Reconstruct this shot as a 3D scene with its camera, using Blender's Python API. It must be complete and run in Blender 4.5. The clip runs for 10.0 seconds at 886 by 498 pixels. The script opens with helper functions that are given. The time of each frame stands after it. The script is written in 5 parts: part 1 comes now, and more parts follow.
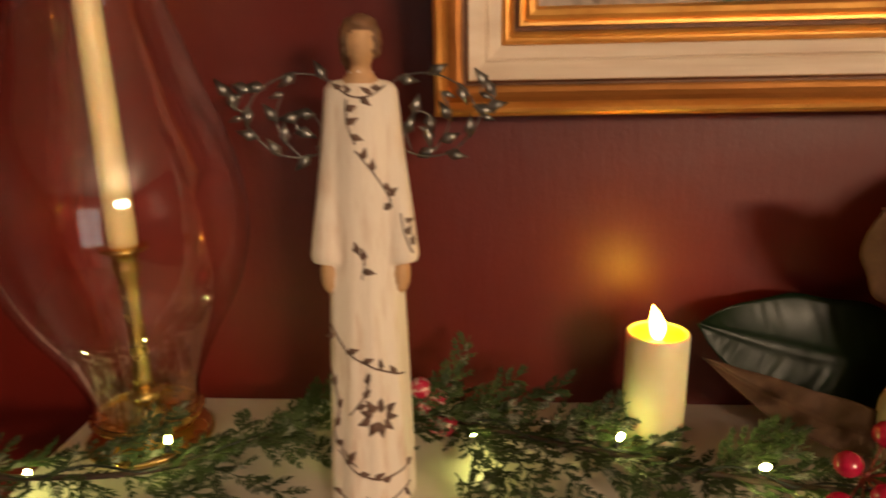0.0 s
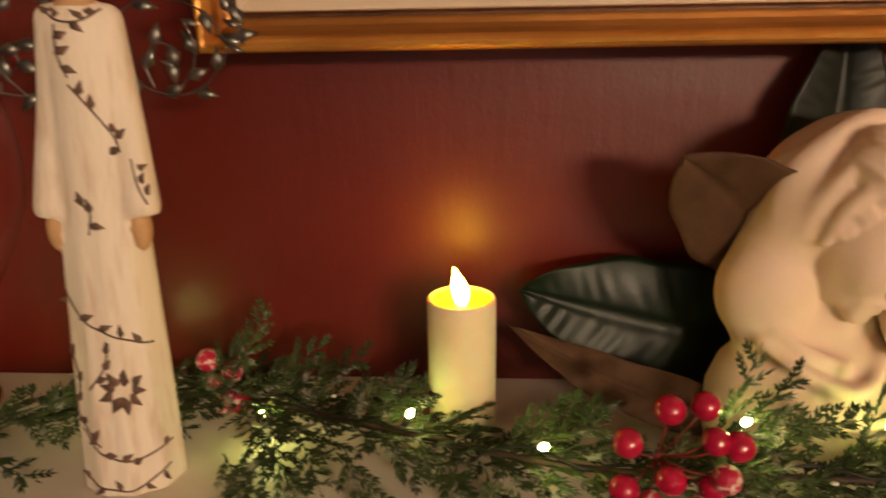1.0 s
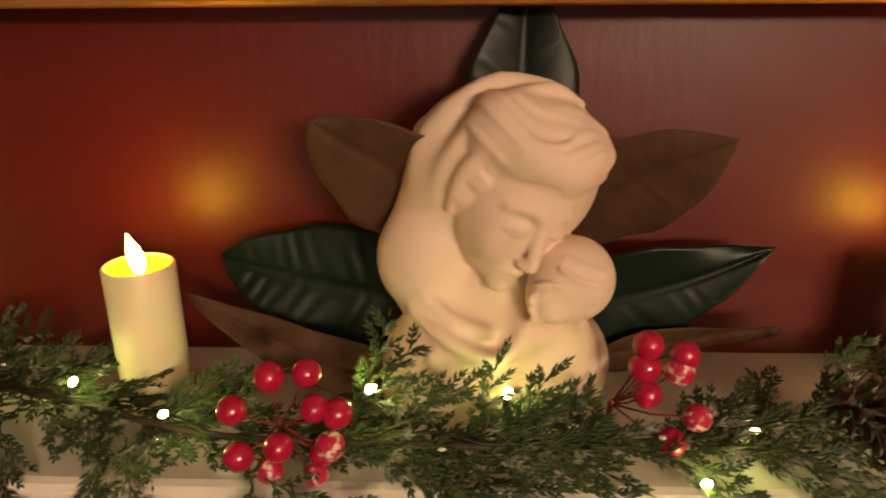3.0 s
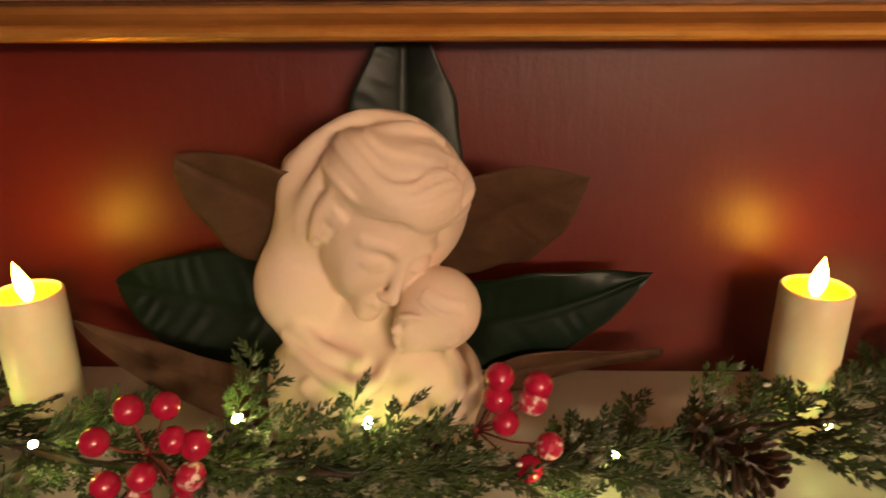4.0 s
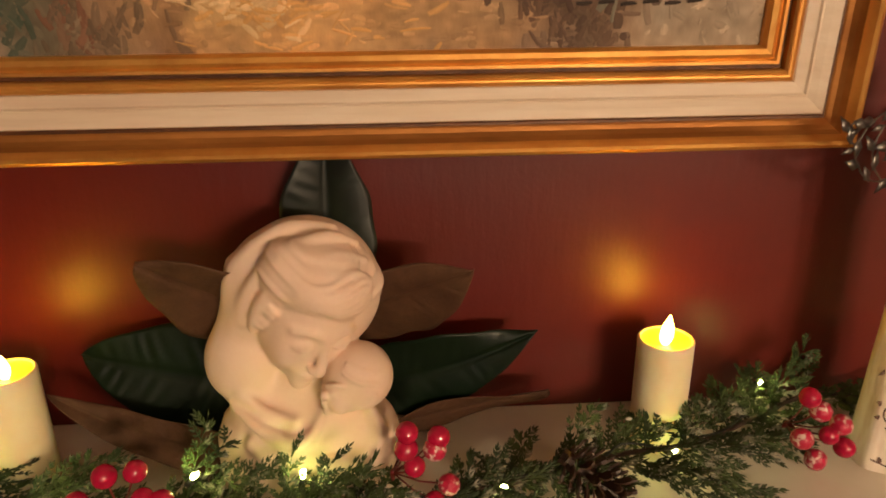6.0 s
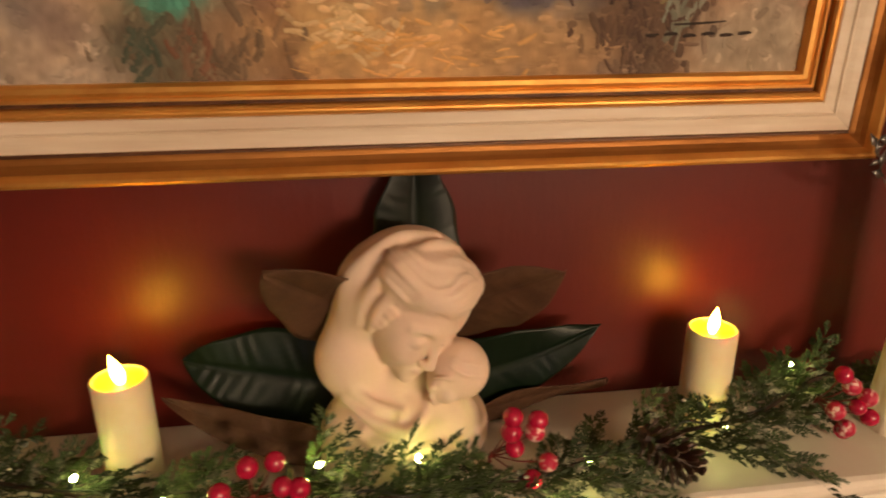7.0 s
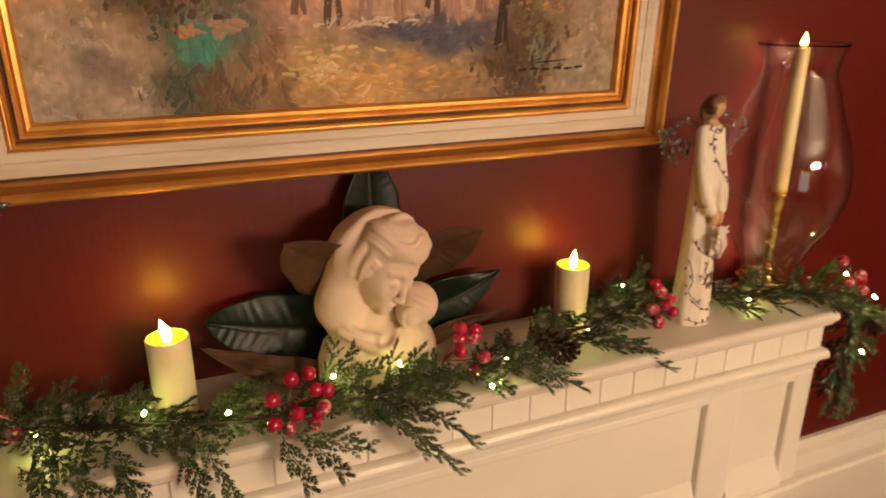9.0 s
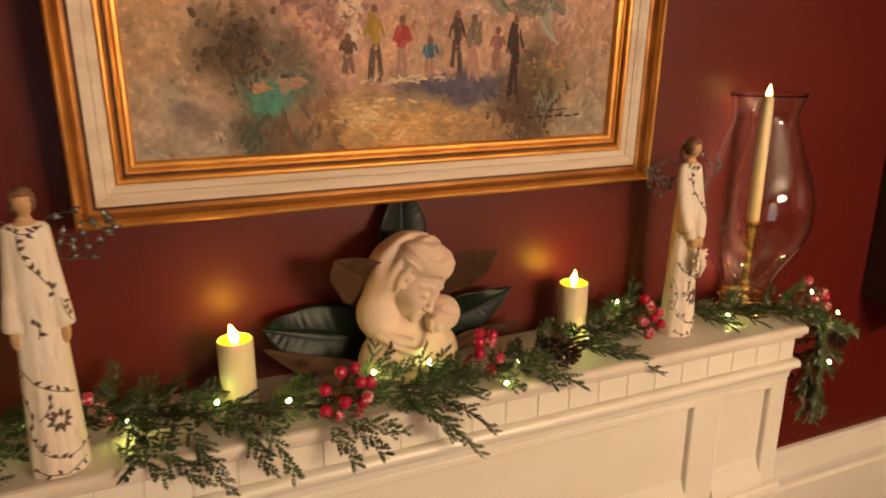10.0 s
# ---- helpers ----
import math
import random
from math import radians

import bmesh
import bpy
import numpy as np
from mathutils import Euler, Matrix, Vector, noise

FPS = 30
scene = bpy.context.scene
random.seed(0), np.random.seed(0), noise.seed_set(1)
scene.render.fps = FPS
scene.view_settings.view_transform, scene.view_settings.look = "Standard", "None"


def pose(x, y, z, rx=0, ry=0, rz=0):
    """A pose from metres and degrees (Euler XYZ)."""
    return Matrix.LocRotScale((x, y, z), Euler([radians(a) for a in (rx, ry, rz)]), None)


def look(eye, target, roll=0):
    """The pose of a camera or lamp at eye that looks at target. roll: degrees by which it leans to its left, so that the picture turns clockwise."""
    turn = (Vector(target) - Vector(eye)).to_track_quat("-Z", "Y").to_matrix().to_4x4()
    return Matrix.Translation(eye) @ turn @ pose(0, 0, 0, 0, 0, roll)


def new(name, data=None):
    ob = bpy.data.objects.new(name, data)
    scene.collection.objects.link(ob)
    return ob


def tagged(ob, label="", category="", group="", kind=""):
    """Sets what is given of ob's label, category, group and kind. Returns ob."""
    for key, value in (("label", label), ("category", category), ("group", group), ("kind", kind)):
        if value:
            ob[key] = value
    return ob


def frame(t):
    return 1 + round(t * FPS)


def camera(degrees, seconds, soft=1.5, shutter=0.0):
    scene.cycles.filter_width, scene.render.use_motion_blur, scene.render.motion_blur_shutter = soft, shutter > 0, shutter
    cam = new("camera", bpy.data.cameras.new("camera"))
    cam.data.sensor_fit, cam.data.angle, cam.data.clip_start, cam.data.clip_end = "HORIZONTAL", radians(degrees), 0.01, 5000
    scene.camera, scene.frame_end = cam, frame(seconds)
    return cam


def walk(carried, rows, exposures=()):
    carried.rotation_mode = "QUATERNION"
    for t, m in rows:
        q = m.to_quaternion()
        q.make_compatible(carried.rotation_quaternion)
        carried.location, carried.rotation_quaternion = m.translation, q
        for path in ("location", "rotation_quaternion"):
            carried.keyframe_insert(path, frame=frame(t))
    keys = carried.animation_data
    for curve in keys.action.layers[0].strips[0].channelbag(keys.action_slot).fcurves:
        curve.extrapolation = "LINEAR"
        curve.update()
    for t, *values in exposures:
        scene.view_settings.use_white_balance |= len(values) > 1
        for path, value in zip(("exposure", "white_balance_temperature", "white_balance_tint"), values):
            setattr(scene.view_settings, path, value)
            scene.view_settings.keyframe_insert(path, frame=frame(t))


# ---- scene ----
cam = camera(64.8, 10.0, soft=1.8, shutter=0.5)
PATH = [
    (0, (0.687, 0.011, 1.758), (0.552, 1.928, 1.203), -1.2),
    (0.5, (0.766, 0.044, 1.737), (0.653, 1.956, 1.159), -0.9),
    (1, (0.839, 0.073, 1.721), (0.723, 1.975, 1.113), -1.0),
    (1.5, (0.901, 0.083, 1.71), (0.774, 1.979, 1.084), -1.2),
    (2, (0.969, 0.082, 1.709), (0.863, 1.971, 1.059), -1.0),
    (2.5, (1.017, 0.087, 1.706), (0.935, 1.972, 1.04), -0.6),
    (4, (1.139, 0.089, 1.739), (1.091, 1.961, 1.037), -0.3),
    (4.5, (1.174, 0.076, 1.754), (1.147, 1.946, 1.046), -0.2),
    (5, (1.185, 0.061, 1.775), (1.187, 1.93, 1.065), -0.2),
    (6.3, (1.148, -0.013, 1.845), (1.3, 1.851, 1.137), -0.4),
    (6.5, (1.122, -0.028, 1.847), (1.315, 1.837, 1.151), -0.1),
    (7, (1.035, -0.036, 1.86), (1.297, 1.819, 1.161), -0.1),
    (7.5, (0.944, -0.069, 1.871), (1.254, 1.785, 1.187), -0.3),
    (8, (0.881, -0.135, 1.885), (1.319, 1.689, 1.191), -0.2),
    (8.5, (0.85, -0.199, 1.902), (1.465, 1.573, 1.206), 0.0),
    (9, (0.836, -0.268, 1.913), (1.567, 1.465, 1.234), 0.0),
    (9.5, (0.795, -0.358, 1.933), (1.57, 1.371, 1.295), 0.1),
    (10, (0.738, -0.409, 1.939), (1.488, 1.355, 1.366), 0.0),
]
walk(cam, [(t, look(eye, target, roll)) for t, eye, target, roll in PATH])

# ---- light ----
world = bpy.data.worlds.new("world")
scene.world = world
world.use_nodes = True
world.node_tree.nodes["Background"].inputs[0].default_value = (1.0, 0.78, 0.55, 1)
world.node_tree.nodes["Background"].inputs[1].default_value = 0.004
scene.view_settings.exposure = 0.0

WALL_Y = 0.63      # face of the fireplace wall
TOP = 1.423        # top of the mantel shelf
LEFT, RIGHT = 0.305, 1.852  # ends of the shelf
MID = 0.5 * (LEFT + RIGHT)


# ---- materials ----
def material(name, colour, rough=0.5, metal=0.0, vary=0.12, size=20.0, bump=0.1, bump_size=200.0, colour2=None,
             stretch=(1, 1, 1), coat=0.0, sub=0.0, spec=0.5, patch=(0.35, 0.65)):
    """A principled surface whose colour wanders at a coarse and a fine scale, with fine relief."""
    m = bpy.data.materials.new(name)
    m.use_nodes = True
    nt = m.node_tree
    b = nt.nodes["Principled BSDF"]
    co = nt.nodes.new("ShaderNodeTexCoord")
    mp = nt.nodes.new("ShaderNodeMapping")
    mp.inputs["Scale"].default_value = stretch
    nt.links.new(co.outputs["Object"], mp.inputs[0])
    n1 = nt.nodes.new("ShaderNodeTexNoise")
    n1.inputs["Scale"].default_value, n1.inputs["Detail"].default_value = size, 5
    nt.links.new(mp.outputs[0], n1.inputs["Vector"])
    ramp = nt.nodes.new("ShaderNodeValToRGB")
    c2 = colour2 or tuple(c * (1 - 2 * vary) for c in colour)
    ramp.color_ramp.elements[0].position, ramp.color_ramp.elements[0].color = patch[0], (*c2, 1)
    ramp.color_ramp.elements[1].position, ramp.color_ramp.elements[1].color = patch[1], (*colour, 1)
    nt.links.new(n1.outputs["Fac"], ramp.inputs[0])
    n2 = nt.nodes.new("ShaderNodeTexNoise")
    n2.inputs["Scale"].default_value, n2.inputs["Detail"].default_value = bump_size, 4
    nt.links.new(mp.outputs[0], n2.inputs["Vector"])
    mix = nt.nodes.new("ShaderNodeMix")
    mix.data_type, mix.blend_type = "RGBA", "OVERLAY"
    mix.inputs["Factor"].default_value = vary
    nt.links.new(ramp.outputs[0], mix.inputs[6])
    nt.links.new(n2.outputs["Fac"], mix.inputs[7])
    nt.links.new(mix.outputs[2], b.inputs["Base Color"])
    rr = nt.nodes.new("ShaderNodeMapRange")
    rr.inputs[3].default_value, rr.inputs[4].default_value = max(0.02, rough - 0.08), min(1, rough + 0.08)
    nt.links.new(n1.outputs["Fac"], rr.inputs[0])
    nt.links.new(rr.outputs[0], b.inputs["Roughness"])
    b.inputs["Metallic"].default_value = metal
    b.inputs["Specular IOR Level"].default_value = spec
    b.inputs["Coat Weight"].default_value = coat
    b.inputs["Coat Roughness"].default_value = 0.15
    if sub:
        b.inputs["Subsurface Weight"].default_value = sub
        b.inputs["Subsurface Radius"].default_value = (1.0, 0.5, 0.25)
        b.inputs["Subsurface Scale"].default_value = 0.006
    if bump:
        bp = nt.nodes.new("ShaderNodeBump")
        bp.inputs["Strength"].default_value, bp.inputs["Distance"].default_value = bump, 0.002
        nt.links.new(n2.outputs["Fac"], bp.inputs["Height"])
        nt.links.new(bp.outputs[0], b.inputs["Normal"])
    return m


def glow(name, colour, strength):
    m = bpy.data.materials.new(name)
    m.use_nodes = True
    nt = m.node_tree
    nt.nodes.remove(nt.nodes["Principled BSDF"])
    e = nt.nodes.new("ShaderNodeEmission")
    e.inputs[0].default_value, e.inputs[1].default_value = (*colour, 1), strength
    nt.links.new(e.outputs[0], nt.nodes["Material Output"].inputs[0])
    return m


def wall_paint():
    """Deep red satin paint with roller stipple and faint vertical brush marks."""
    m = material("red_wall_paint", (0.117, 0.0066, 0.0032), 0.44, vary=0.10, size=3.0, bump=0.0, bump_size=60,
                 colour2=(0.092, 0.0055, 0.0027), spec=0.46)
    nt = m.node_tree
    b = nt.nodes["Principled BSDF"]
    co = nt.nodes["Texture Coordinate"]
    last = None
    for scale, stretch, strength, dist in ((230, (1, 1, 1), 0.17, 0.0011), (48, (2.0, 1, 0.42), 0.30, 0.0016), (14, (1, 1, 1.6), 0.25, 0.003)):
        mp = nt.nodes.new("ShaderNodeMapping")
        mp.inputs["Scale"].default_value = stretch
        nt.links.new(co.outputs["Object"], mp.inputs[0])
        n = nt.nodes.new("ShaderNodeTexNoise")
        n.inputs["Scale"].default_value, n.inputs["Detail"].default_value = scale, 3
        nt.links.new(mp.outputs[0], n.inputs["Vector"])
        bp = nt.nodes.new("ShaderNodeBump")
        bp.inputs["Strength"].default_value, bp.inputs["Distance"].default_value = strength, dist
        nt.links.new(n.outputs["Fac"], bp.inputs["Height"])
        if last:
            nt.links.new(last.outputs[0], bp.inputs["Normal"])
        last = bp
    nt.links.new(last.outputs[0], b.inputs["Normal"])
    return m


M_WALL = wall_paint()
M_TRIM = material("cream_white_trim_paint", (0.84, 0.79, 0.69), 0.38, vary=0.05, size=6, bump=0.06, bump_size=90,
                  colour2=(0.80, 0.74, 0.63), stretch=(0.4, 1, 1))
M_SHELF = material("mantel_shelf_paint", (0.78, 0.70, 0.60), 0.42, vary=0.06, size=9, bump=0.05, bump_size=120,
                   colour2=(0.72, 0.63, 0.53))
M_GOLD = material("gilded_moulding", (0.86, 0.45, 0.12), 0.38, metal=0.8, vary=0.15, size=14, bump=0.15, bump_size=150,
                  colour2=(0.66, 0.30, 0.07), patch=(0.30, 0.6))
# Browner gilding: the shading of the hollow cove put into its colour.
M_GOLD_SHADED = material("shaded_brown_gilding", (0.52, 0.22, 0.055), 0.42, metal=0.7, vary=0.2, size=18, bump=0.2, bump_size=150, colour2=(0.34, 0.13, 0.03), stretch=(0.3, 1, 1))
M_GOLD_DARK = material("worn_dark_gilding", (0.13, 0.05, 0.018), 0.5, metal=0.4, vary=0.25, size=40, bump=0.3, bump_size=200)
M_FRAMEWHITE = material("whitewashed_frame_wood", (0.72, 0.60, 0.47), 0.5, vary=0.2, size=16, bump=0.35, bump_size=130,
                        colour2=(0.54, 0.41, 0.29), stretch=(0.12, 1, 1), patch=(0.30, 0.52))
M_BISQUE = material("bisque_plaster", (0.75, 0.57, 0.455), 0.62, vary=0.05, size=25, bump=0.05, bump_size=300,
                    colour2=(0.72, 0.54, 0.42), sub=0.1, spec=0.3)
M_ANGEL = material("painted_resin_robe", (0.80, 0.71, 0.60), 0.55, vary=0.12, size=45, bump=0.35, bump_size=110,
                   colour2=(0.66, 0.52, 0.40), stretch=(3, 3, 0.5), patch=(0.28, 0.5))
M_SKIN = material("painted_resin_face", (0.60, 0.36, 0.18), 0.6, vary=0.1, size=60, bump=0.1)
M_HAIR = material("painted_resin_hair", (0.23, 0.12, 0.06), 0.6, vary=0.25, size=90, bump=0.4, bump_size=400)
M_VINE = material("brown_painted_vine", (0.17, 0.095, 0.065), 0.6, vary=0.25, size=120, bump=0.1)
M_WIRE = material("dull_silver_wire", (0.26, 0.25, 0.235), 0.36, metal=0.9, vary=0.3, size=90, bump=0.1, colour2=(0.12, 0.12, 0.11))
M_WAX = material("ivory_wax", (0.80, 0.69, 0.48), 0.48, vary=0.05, size=30, bump=0.08, bump_size=160, colour2=(0.76, 0.63, 0.38), sub=0.5)
# The flame's yellow glow is put into the colour of the ivory top.
M_WAXTOP = material("glow_tinted_wax_top", (0.72, 0.46, 0.05), 0.4, vary=0.08, size=60, bump=0.2, sub=0.5)
M_TAPER = material("tan_taper_wax", (0.60, 0.46, 0.24), 0.45, vary=0.06, size=30, bump=0.05, sub=0.4)
M_BRASS = material("polished_brass", (0.80, 0.54, 0.18), 0.26, metal=1.0, vary=0.08, size=40, bump=0.03)
M_GREENLEAF = material("dark_green_magnolia_leaf", (0.0045, 0.0115, 0.0045), 0.36, vary=0.2, size=35, bump=0.06, bump_size=200,
                       colour2=(0.004, 0.010, 0.005), spec=0.2)
M_BLACKLEAF = material("blackish_green_magnolia_leaf", (0.012, 0.018, 0.012), 0.46, vary=0.2, size=35, bump=0.06, bump_size=200,
                       colour2=(0.007, 0.010, 0.008), spec=0.35)
M_BROWNLEAF = material("brown_magnolia_underside", (0.088, 0.042, 0.021), 0.72, vary=0.2, size=35, bump=0.3, bump_size=320,
                       colour2=(0.060, 0.027, 0.014), spec=0.25)
M_TWIG = material("brown_twig", (0.06, 0.032, 0.02), 0.7, vary=0.25, size=120, bump=0.4)
M_REDTWIG = material("red_berry_stalk", (0.22, 0.02, 0.02), 0.6, vary=0.25, size=120, bump=0.2)
M_BERRY = material("glossy_red_berry", (0.46, 0.008, 0.05), 0.22, vary=0.08, size=160, bump=0.04, colour2=(0.36, 0.005, 0.036), coat=0.4)
M_FROSTBERRY = material("frosted_red_berry", (0.46, 0.010, 0.05), 0.32, vary=0.1, size=190, bump=0.5, bump_size=500,
                        colour2=(0.74, 0.54, 0.48), patch=(0.39, 0.46))
M_CONE = material("pine_cone_scale", (0.060, 0.028, 0.016), 0.5, vary=0.3, size=120, bump=0.4, colour2=(0.030, 0.013, 0.008))
M_FROST = material("white_flock", (0.75, 0.70, 0.62), 0.8, vary=0.1, size=300, bump=0.5, bump_size=600)
M_CABLE = material("dark_green_light_wire", (0.012, 0.016, 0.010), 0.5, vary=0.2, size=60, bump=0.0)
M_DARKWOOD = material("dark_stained_wood", (0.035, 0.014, 0.009), 0.5, vary=0.2, size=12, bump=0.1, stretch=(6, 6, 0.6))
M_FLOOR = material("oak_floor", (0.16, 0.085, 0.042), 0.4, vary=0.2, size=8, bump=0.1, stretch=(1, 8, 1))
M_CEIL = material("matt_ceiling_paint", (0.36, 0.33, 0.29), 0.8, vary=0.04, size=5, bump=0.1)
M_FLAME = glow("candle_flame", (1.0, 0.54, 0.04), 112.0)
M_TAPERFLAME = glow("taper_flame", (1.0, 0.56, 0.08), 30.0)
M_LED = glow("fairy_light_lamp", (0.92, 1.0, 0.27), 140.0)
M_BULB = glow("lamp_bulb", (1.0, 0.73, 0.47), 185.0)


def cedar_material():
    """Dark cedar green, lighter on some sprigs, with dusty flock at places."""
    m = material("cedar_needles", (0.052, 0.074, 0.024), 0.58, vary=0.25, size=40, bump=0.0, colour2=(0.020, 0.034, 0.011), spec=0.25)
    nt = m.node_tree
    b = nt.nodes["Principled BSDF"]
    old = b.inputs["Base Color"].links[0].from_socket
    info = nt.nodes.new("ShaderNodeObjectInfo")
    isl = nt.nodes.new("ShaderNodeNewGeometry")
    hsv = nt.nodes.new("ShaderNodeHueSaturation")
    v = nt.nodes.new("ShaderNodeMapRange")
    v.inputs[3].default_value, v.inputs[4].default_value = 0.65, 1.5
    nt.links.new(info.outputs["Random"], v.inputs[0])
    nt.links.new(v.outputs[0], hsv.inputs["Value"])
    nt.links.new(old, hsv.inputs["Color"])
    n = nt.nodes.new("ShaderNodeTexNoise")
    n.inputs["Scale"].default_value, n.inputs["Detail"].default_value = 55, 3
    nt.links.new(nt.nodes["Texture Coordinate"].outputs["Object"], n.inputs["Vector"])
    add = nt.nodes.new("ShaderNodeMath")
    add.operation = "MULTIPLY_ADD"
    nt.links.new(isl.outputs["Random Per Island"], add.inputs[0])
    add.inputs[1].default_value = 0.10
    nt.links.new(n.outputs["Fac"], add.inputs[2])
    r = nt.nodes.new("ShaderNodeValToRGB")
    r.color_ramp.elements[0].position, r.color_ramp.elements[0].color = 0.64, (0, 0, 0, 1)
    r.color_ramp.elements[1].position, r.color_ramp.elements[1].color = 0.76, (0.45, 0.45, 0.45, 1)
    nt.links.new(add.outputs[0], r.inputs[0])
    mix = nt.nodes.new("ShaderNodeMix")
    mix.data_type = "RGBA"
    nt.links.new(r.outputs[0], mix.inputs["Factor"])
    nt.links.new(hsv.outputs[0], mix.inputs[6])
    mix.inputs[7].default_value = (0.55, 0.52, 0.45, 1)
    nt.links.new(mix.outputs[2], b.inputs["Base Color"])
    b.inputs["Transmission Weight"].default_value = 0.0
    return m


M_CEDAR = cedar_material()


def glass_material():
    m = bpy.data.materials.new("clear_glass")
    m.use_nodes = True
    b = m.node_tree.nodes["Principled BSDF"]
    b.inputs["Base Color"].default_value = (0.97, 0.97, 0.96, 1)
    b.inputs["Roughness"].default_value = 0.015
    b.inputs["Transmission Weight"].default_value = 1.0
    b.inputs["IOR"].default_value = 1.75
    return m


M_GLASS = glass_material()


# ---- mesh helpers ----
def mesh_from(name, verts, faces, mats=(), smooth=True, index=None):
    me = bpy.data.meshes.new(name)
    me.from_pydata([tuple(v) for v in verts], [], [tuple(f) for f in faces])
    for m in mats:
        me.materials.append(m)
    if index is not None:
        me.polygons.foreach_set("material_index", list(index))
    me.polygons.foreach_set("use_smooth", [smooth] * len(me.polygons))
    me.update()
    return me


def part(name, bm, mat, parent=None, label="", smooth=False):
    """A bmesh or mesh as one object, under a thing or a part."""
    if isinstance(bm, bmesh.types.BMesh):
        me = bpy.data.meshes.new(name)
        bmesh.ops.recalc_face_normals(bm, faces=bm.faces)
        bm.to_mesh(me)
        bm.free()
        me.polygons.foreach_set("use_smooth", [smooth] * len(me.polygons))
    else:
        me = bm
    if mat is not None and not me.materials:
        me.materials.append(mat)
    ob = new(name, me)
    if parent is not None:
        ob.parent = parent
    if label:
        tagged(ob, label)
    return ob


def box(x0, x1, y0, y1, z0, z1, bevel=0.0, seg=2):
    bm = bmesh.new()
    bmesh.ops.create_cube(bm, size=1)
    bmesh.ops.transform(bm, matrix=Matrix.Translation(((x0 + x1) / 2, (y0 + y1) / 2, (z0 + z1) / 2)) @ Matrix.Diagonal((x1 - x0, y1 - y0, z1 - z0, 1)), verts=bm.verts)
    if bevel:
        bmesh.ops.bevel(bm, geom=bm.edges[:], offset=bevel, segments=seg, affect="EDGES", profile=0.6)
    return bm


def lathe(profile, n=40, name="lathe", mats=()):
    """A surface turned round z from (radius, z) pairs."""
    verts, faces = [], []
    for r, z in profile:
        for k in range(n):
            a = 2 * math.pi * k / n
            verts.append((r * math.cos(a), r * math.sin(a), z))
    for i in range(len(profile) - 1):
        for k in range(n):
            a, b = i * n + k, i * n + (k + 1) % n
            faces.append((a, b, b + n, a + n))
    return mesh_from(name, verts, faces, mats)


def tube_data(points, radii, n=6, base=0):
    """Vertices and faces of a tube along points; radii one or one a point."""
    pts = [Vector(p) for p in points]
    if not hasattr(radii, "__len__"):
        radii = [radii] * len(pts)
    verts, faces = [], []
    up = Vector((0.13, 0.31, 0.94))
    for i, p in enumerate(pts):
        d = (pts[min(i + 1, len(pts) - 1)] - pts[max(i - 1, 0)]).normalized()
        a = d.cross(up).normalized()
        b = d.cross(a).normalized()
        for k in range(n):
            t = 2 * math.pi * k / n
            verts.append(p + (a * math.cos(t) + b * math.sin(t)) * radii[i])
    for i in range(len(pts) - 1):
        for k in range(n):
            q, w = base + i * n + k, base + i * n + (k + 1) % n
            faces.append((q, q + n, w + n, w))
    faces.append(tuple(base + k for k in range(n)))
    faces.append(tuple(base + (len(pts) - 1) * n + k for k in reversed(range(n))))
    return verts, faces


def tube(name, points, radii, mat, n=6):
    v, f = tube_data(points, radii, n)
    return mesh_from(name, v, f, (mat,))


def smooth_path(points, steps=8):
    """Catmull-Rom through the points."""
    p = [Vector(q) for q in points]
    p = [2 * p[0] - p[1], *p, 2 * p[-1] - p[-2]]
    out = []
    for i in range(1, len(p) - 2):
        for k in range(steps):
            t = k / steps
            out.append(0.5 * (2 * p[i] + (p[i + 1] - p[i - 1]) * t + (2 * p[i - 1] - 5 * p[i] + 4 * p[i + 1] - p[i + 2]) * t * t
                              + (3 * p[i] - p[i - 1] - 3 * p[i + 1] + p[i + 2]) * t ** 3))
    out.append(p[-2])
    return out


def extrude_profile(profile, x0, x1, cap=True):
    """A prism along x from (y, z) points, closed."""
    bm = bmesh.new()
    a = [bm.verts.new((x0, y, z)) for y, z in profile]
    b = [bm.verts.new((x1, y, z)) for y, z in profile]
    n = len(profile)
    for i in range(n):
        bm.faces.new((a[i], a[(i + 1) % n], b[(i + 1) % n], b[i]))
    if cap:
        bm.faces.new(a)
        bm.faces.new(list(reversed(b)))
    return bm


def thing(name, at, label, category, group="", kind=""):
    ob = new(name)
    ob.matrix_basis = Matrix.Translation(at)
    ob.empty_display_size = 0.02
    return tagged(ob, label, category, group, kind)


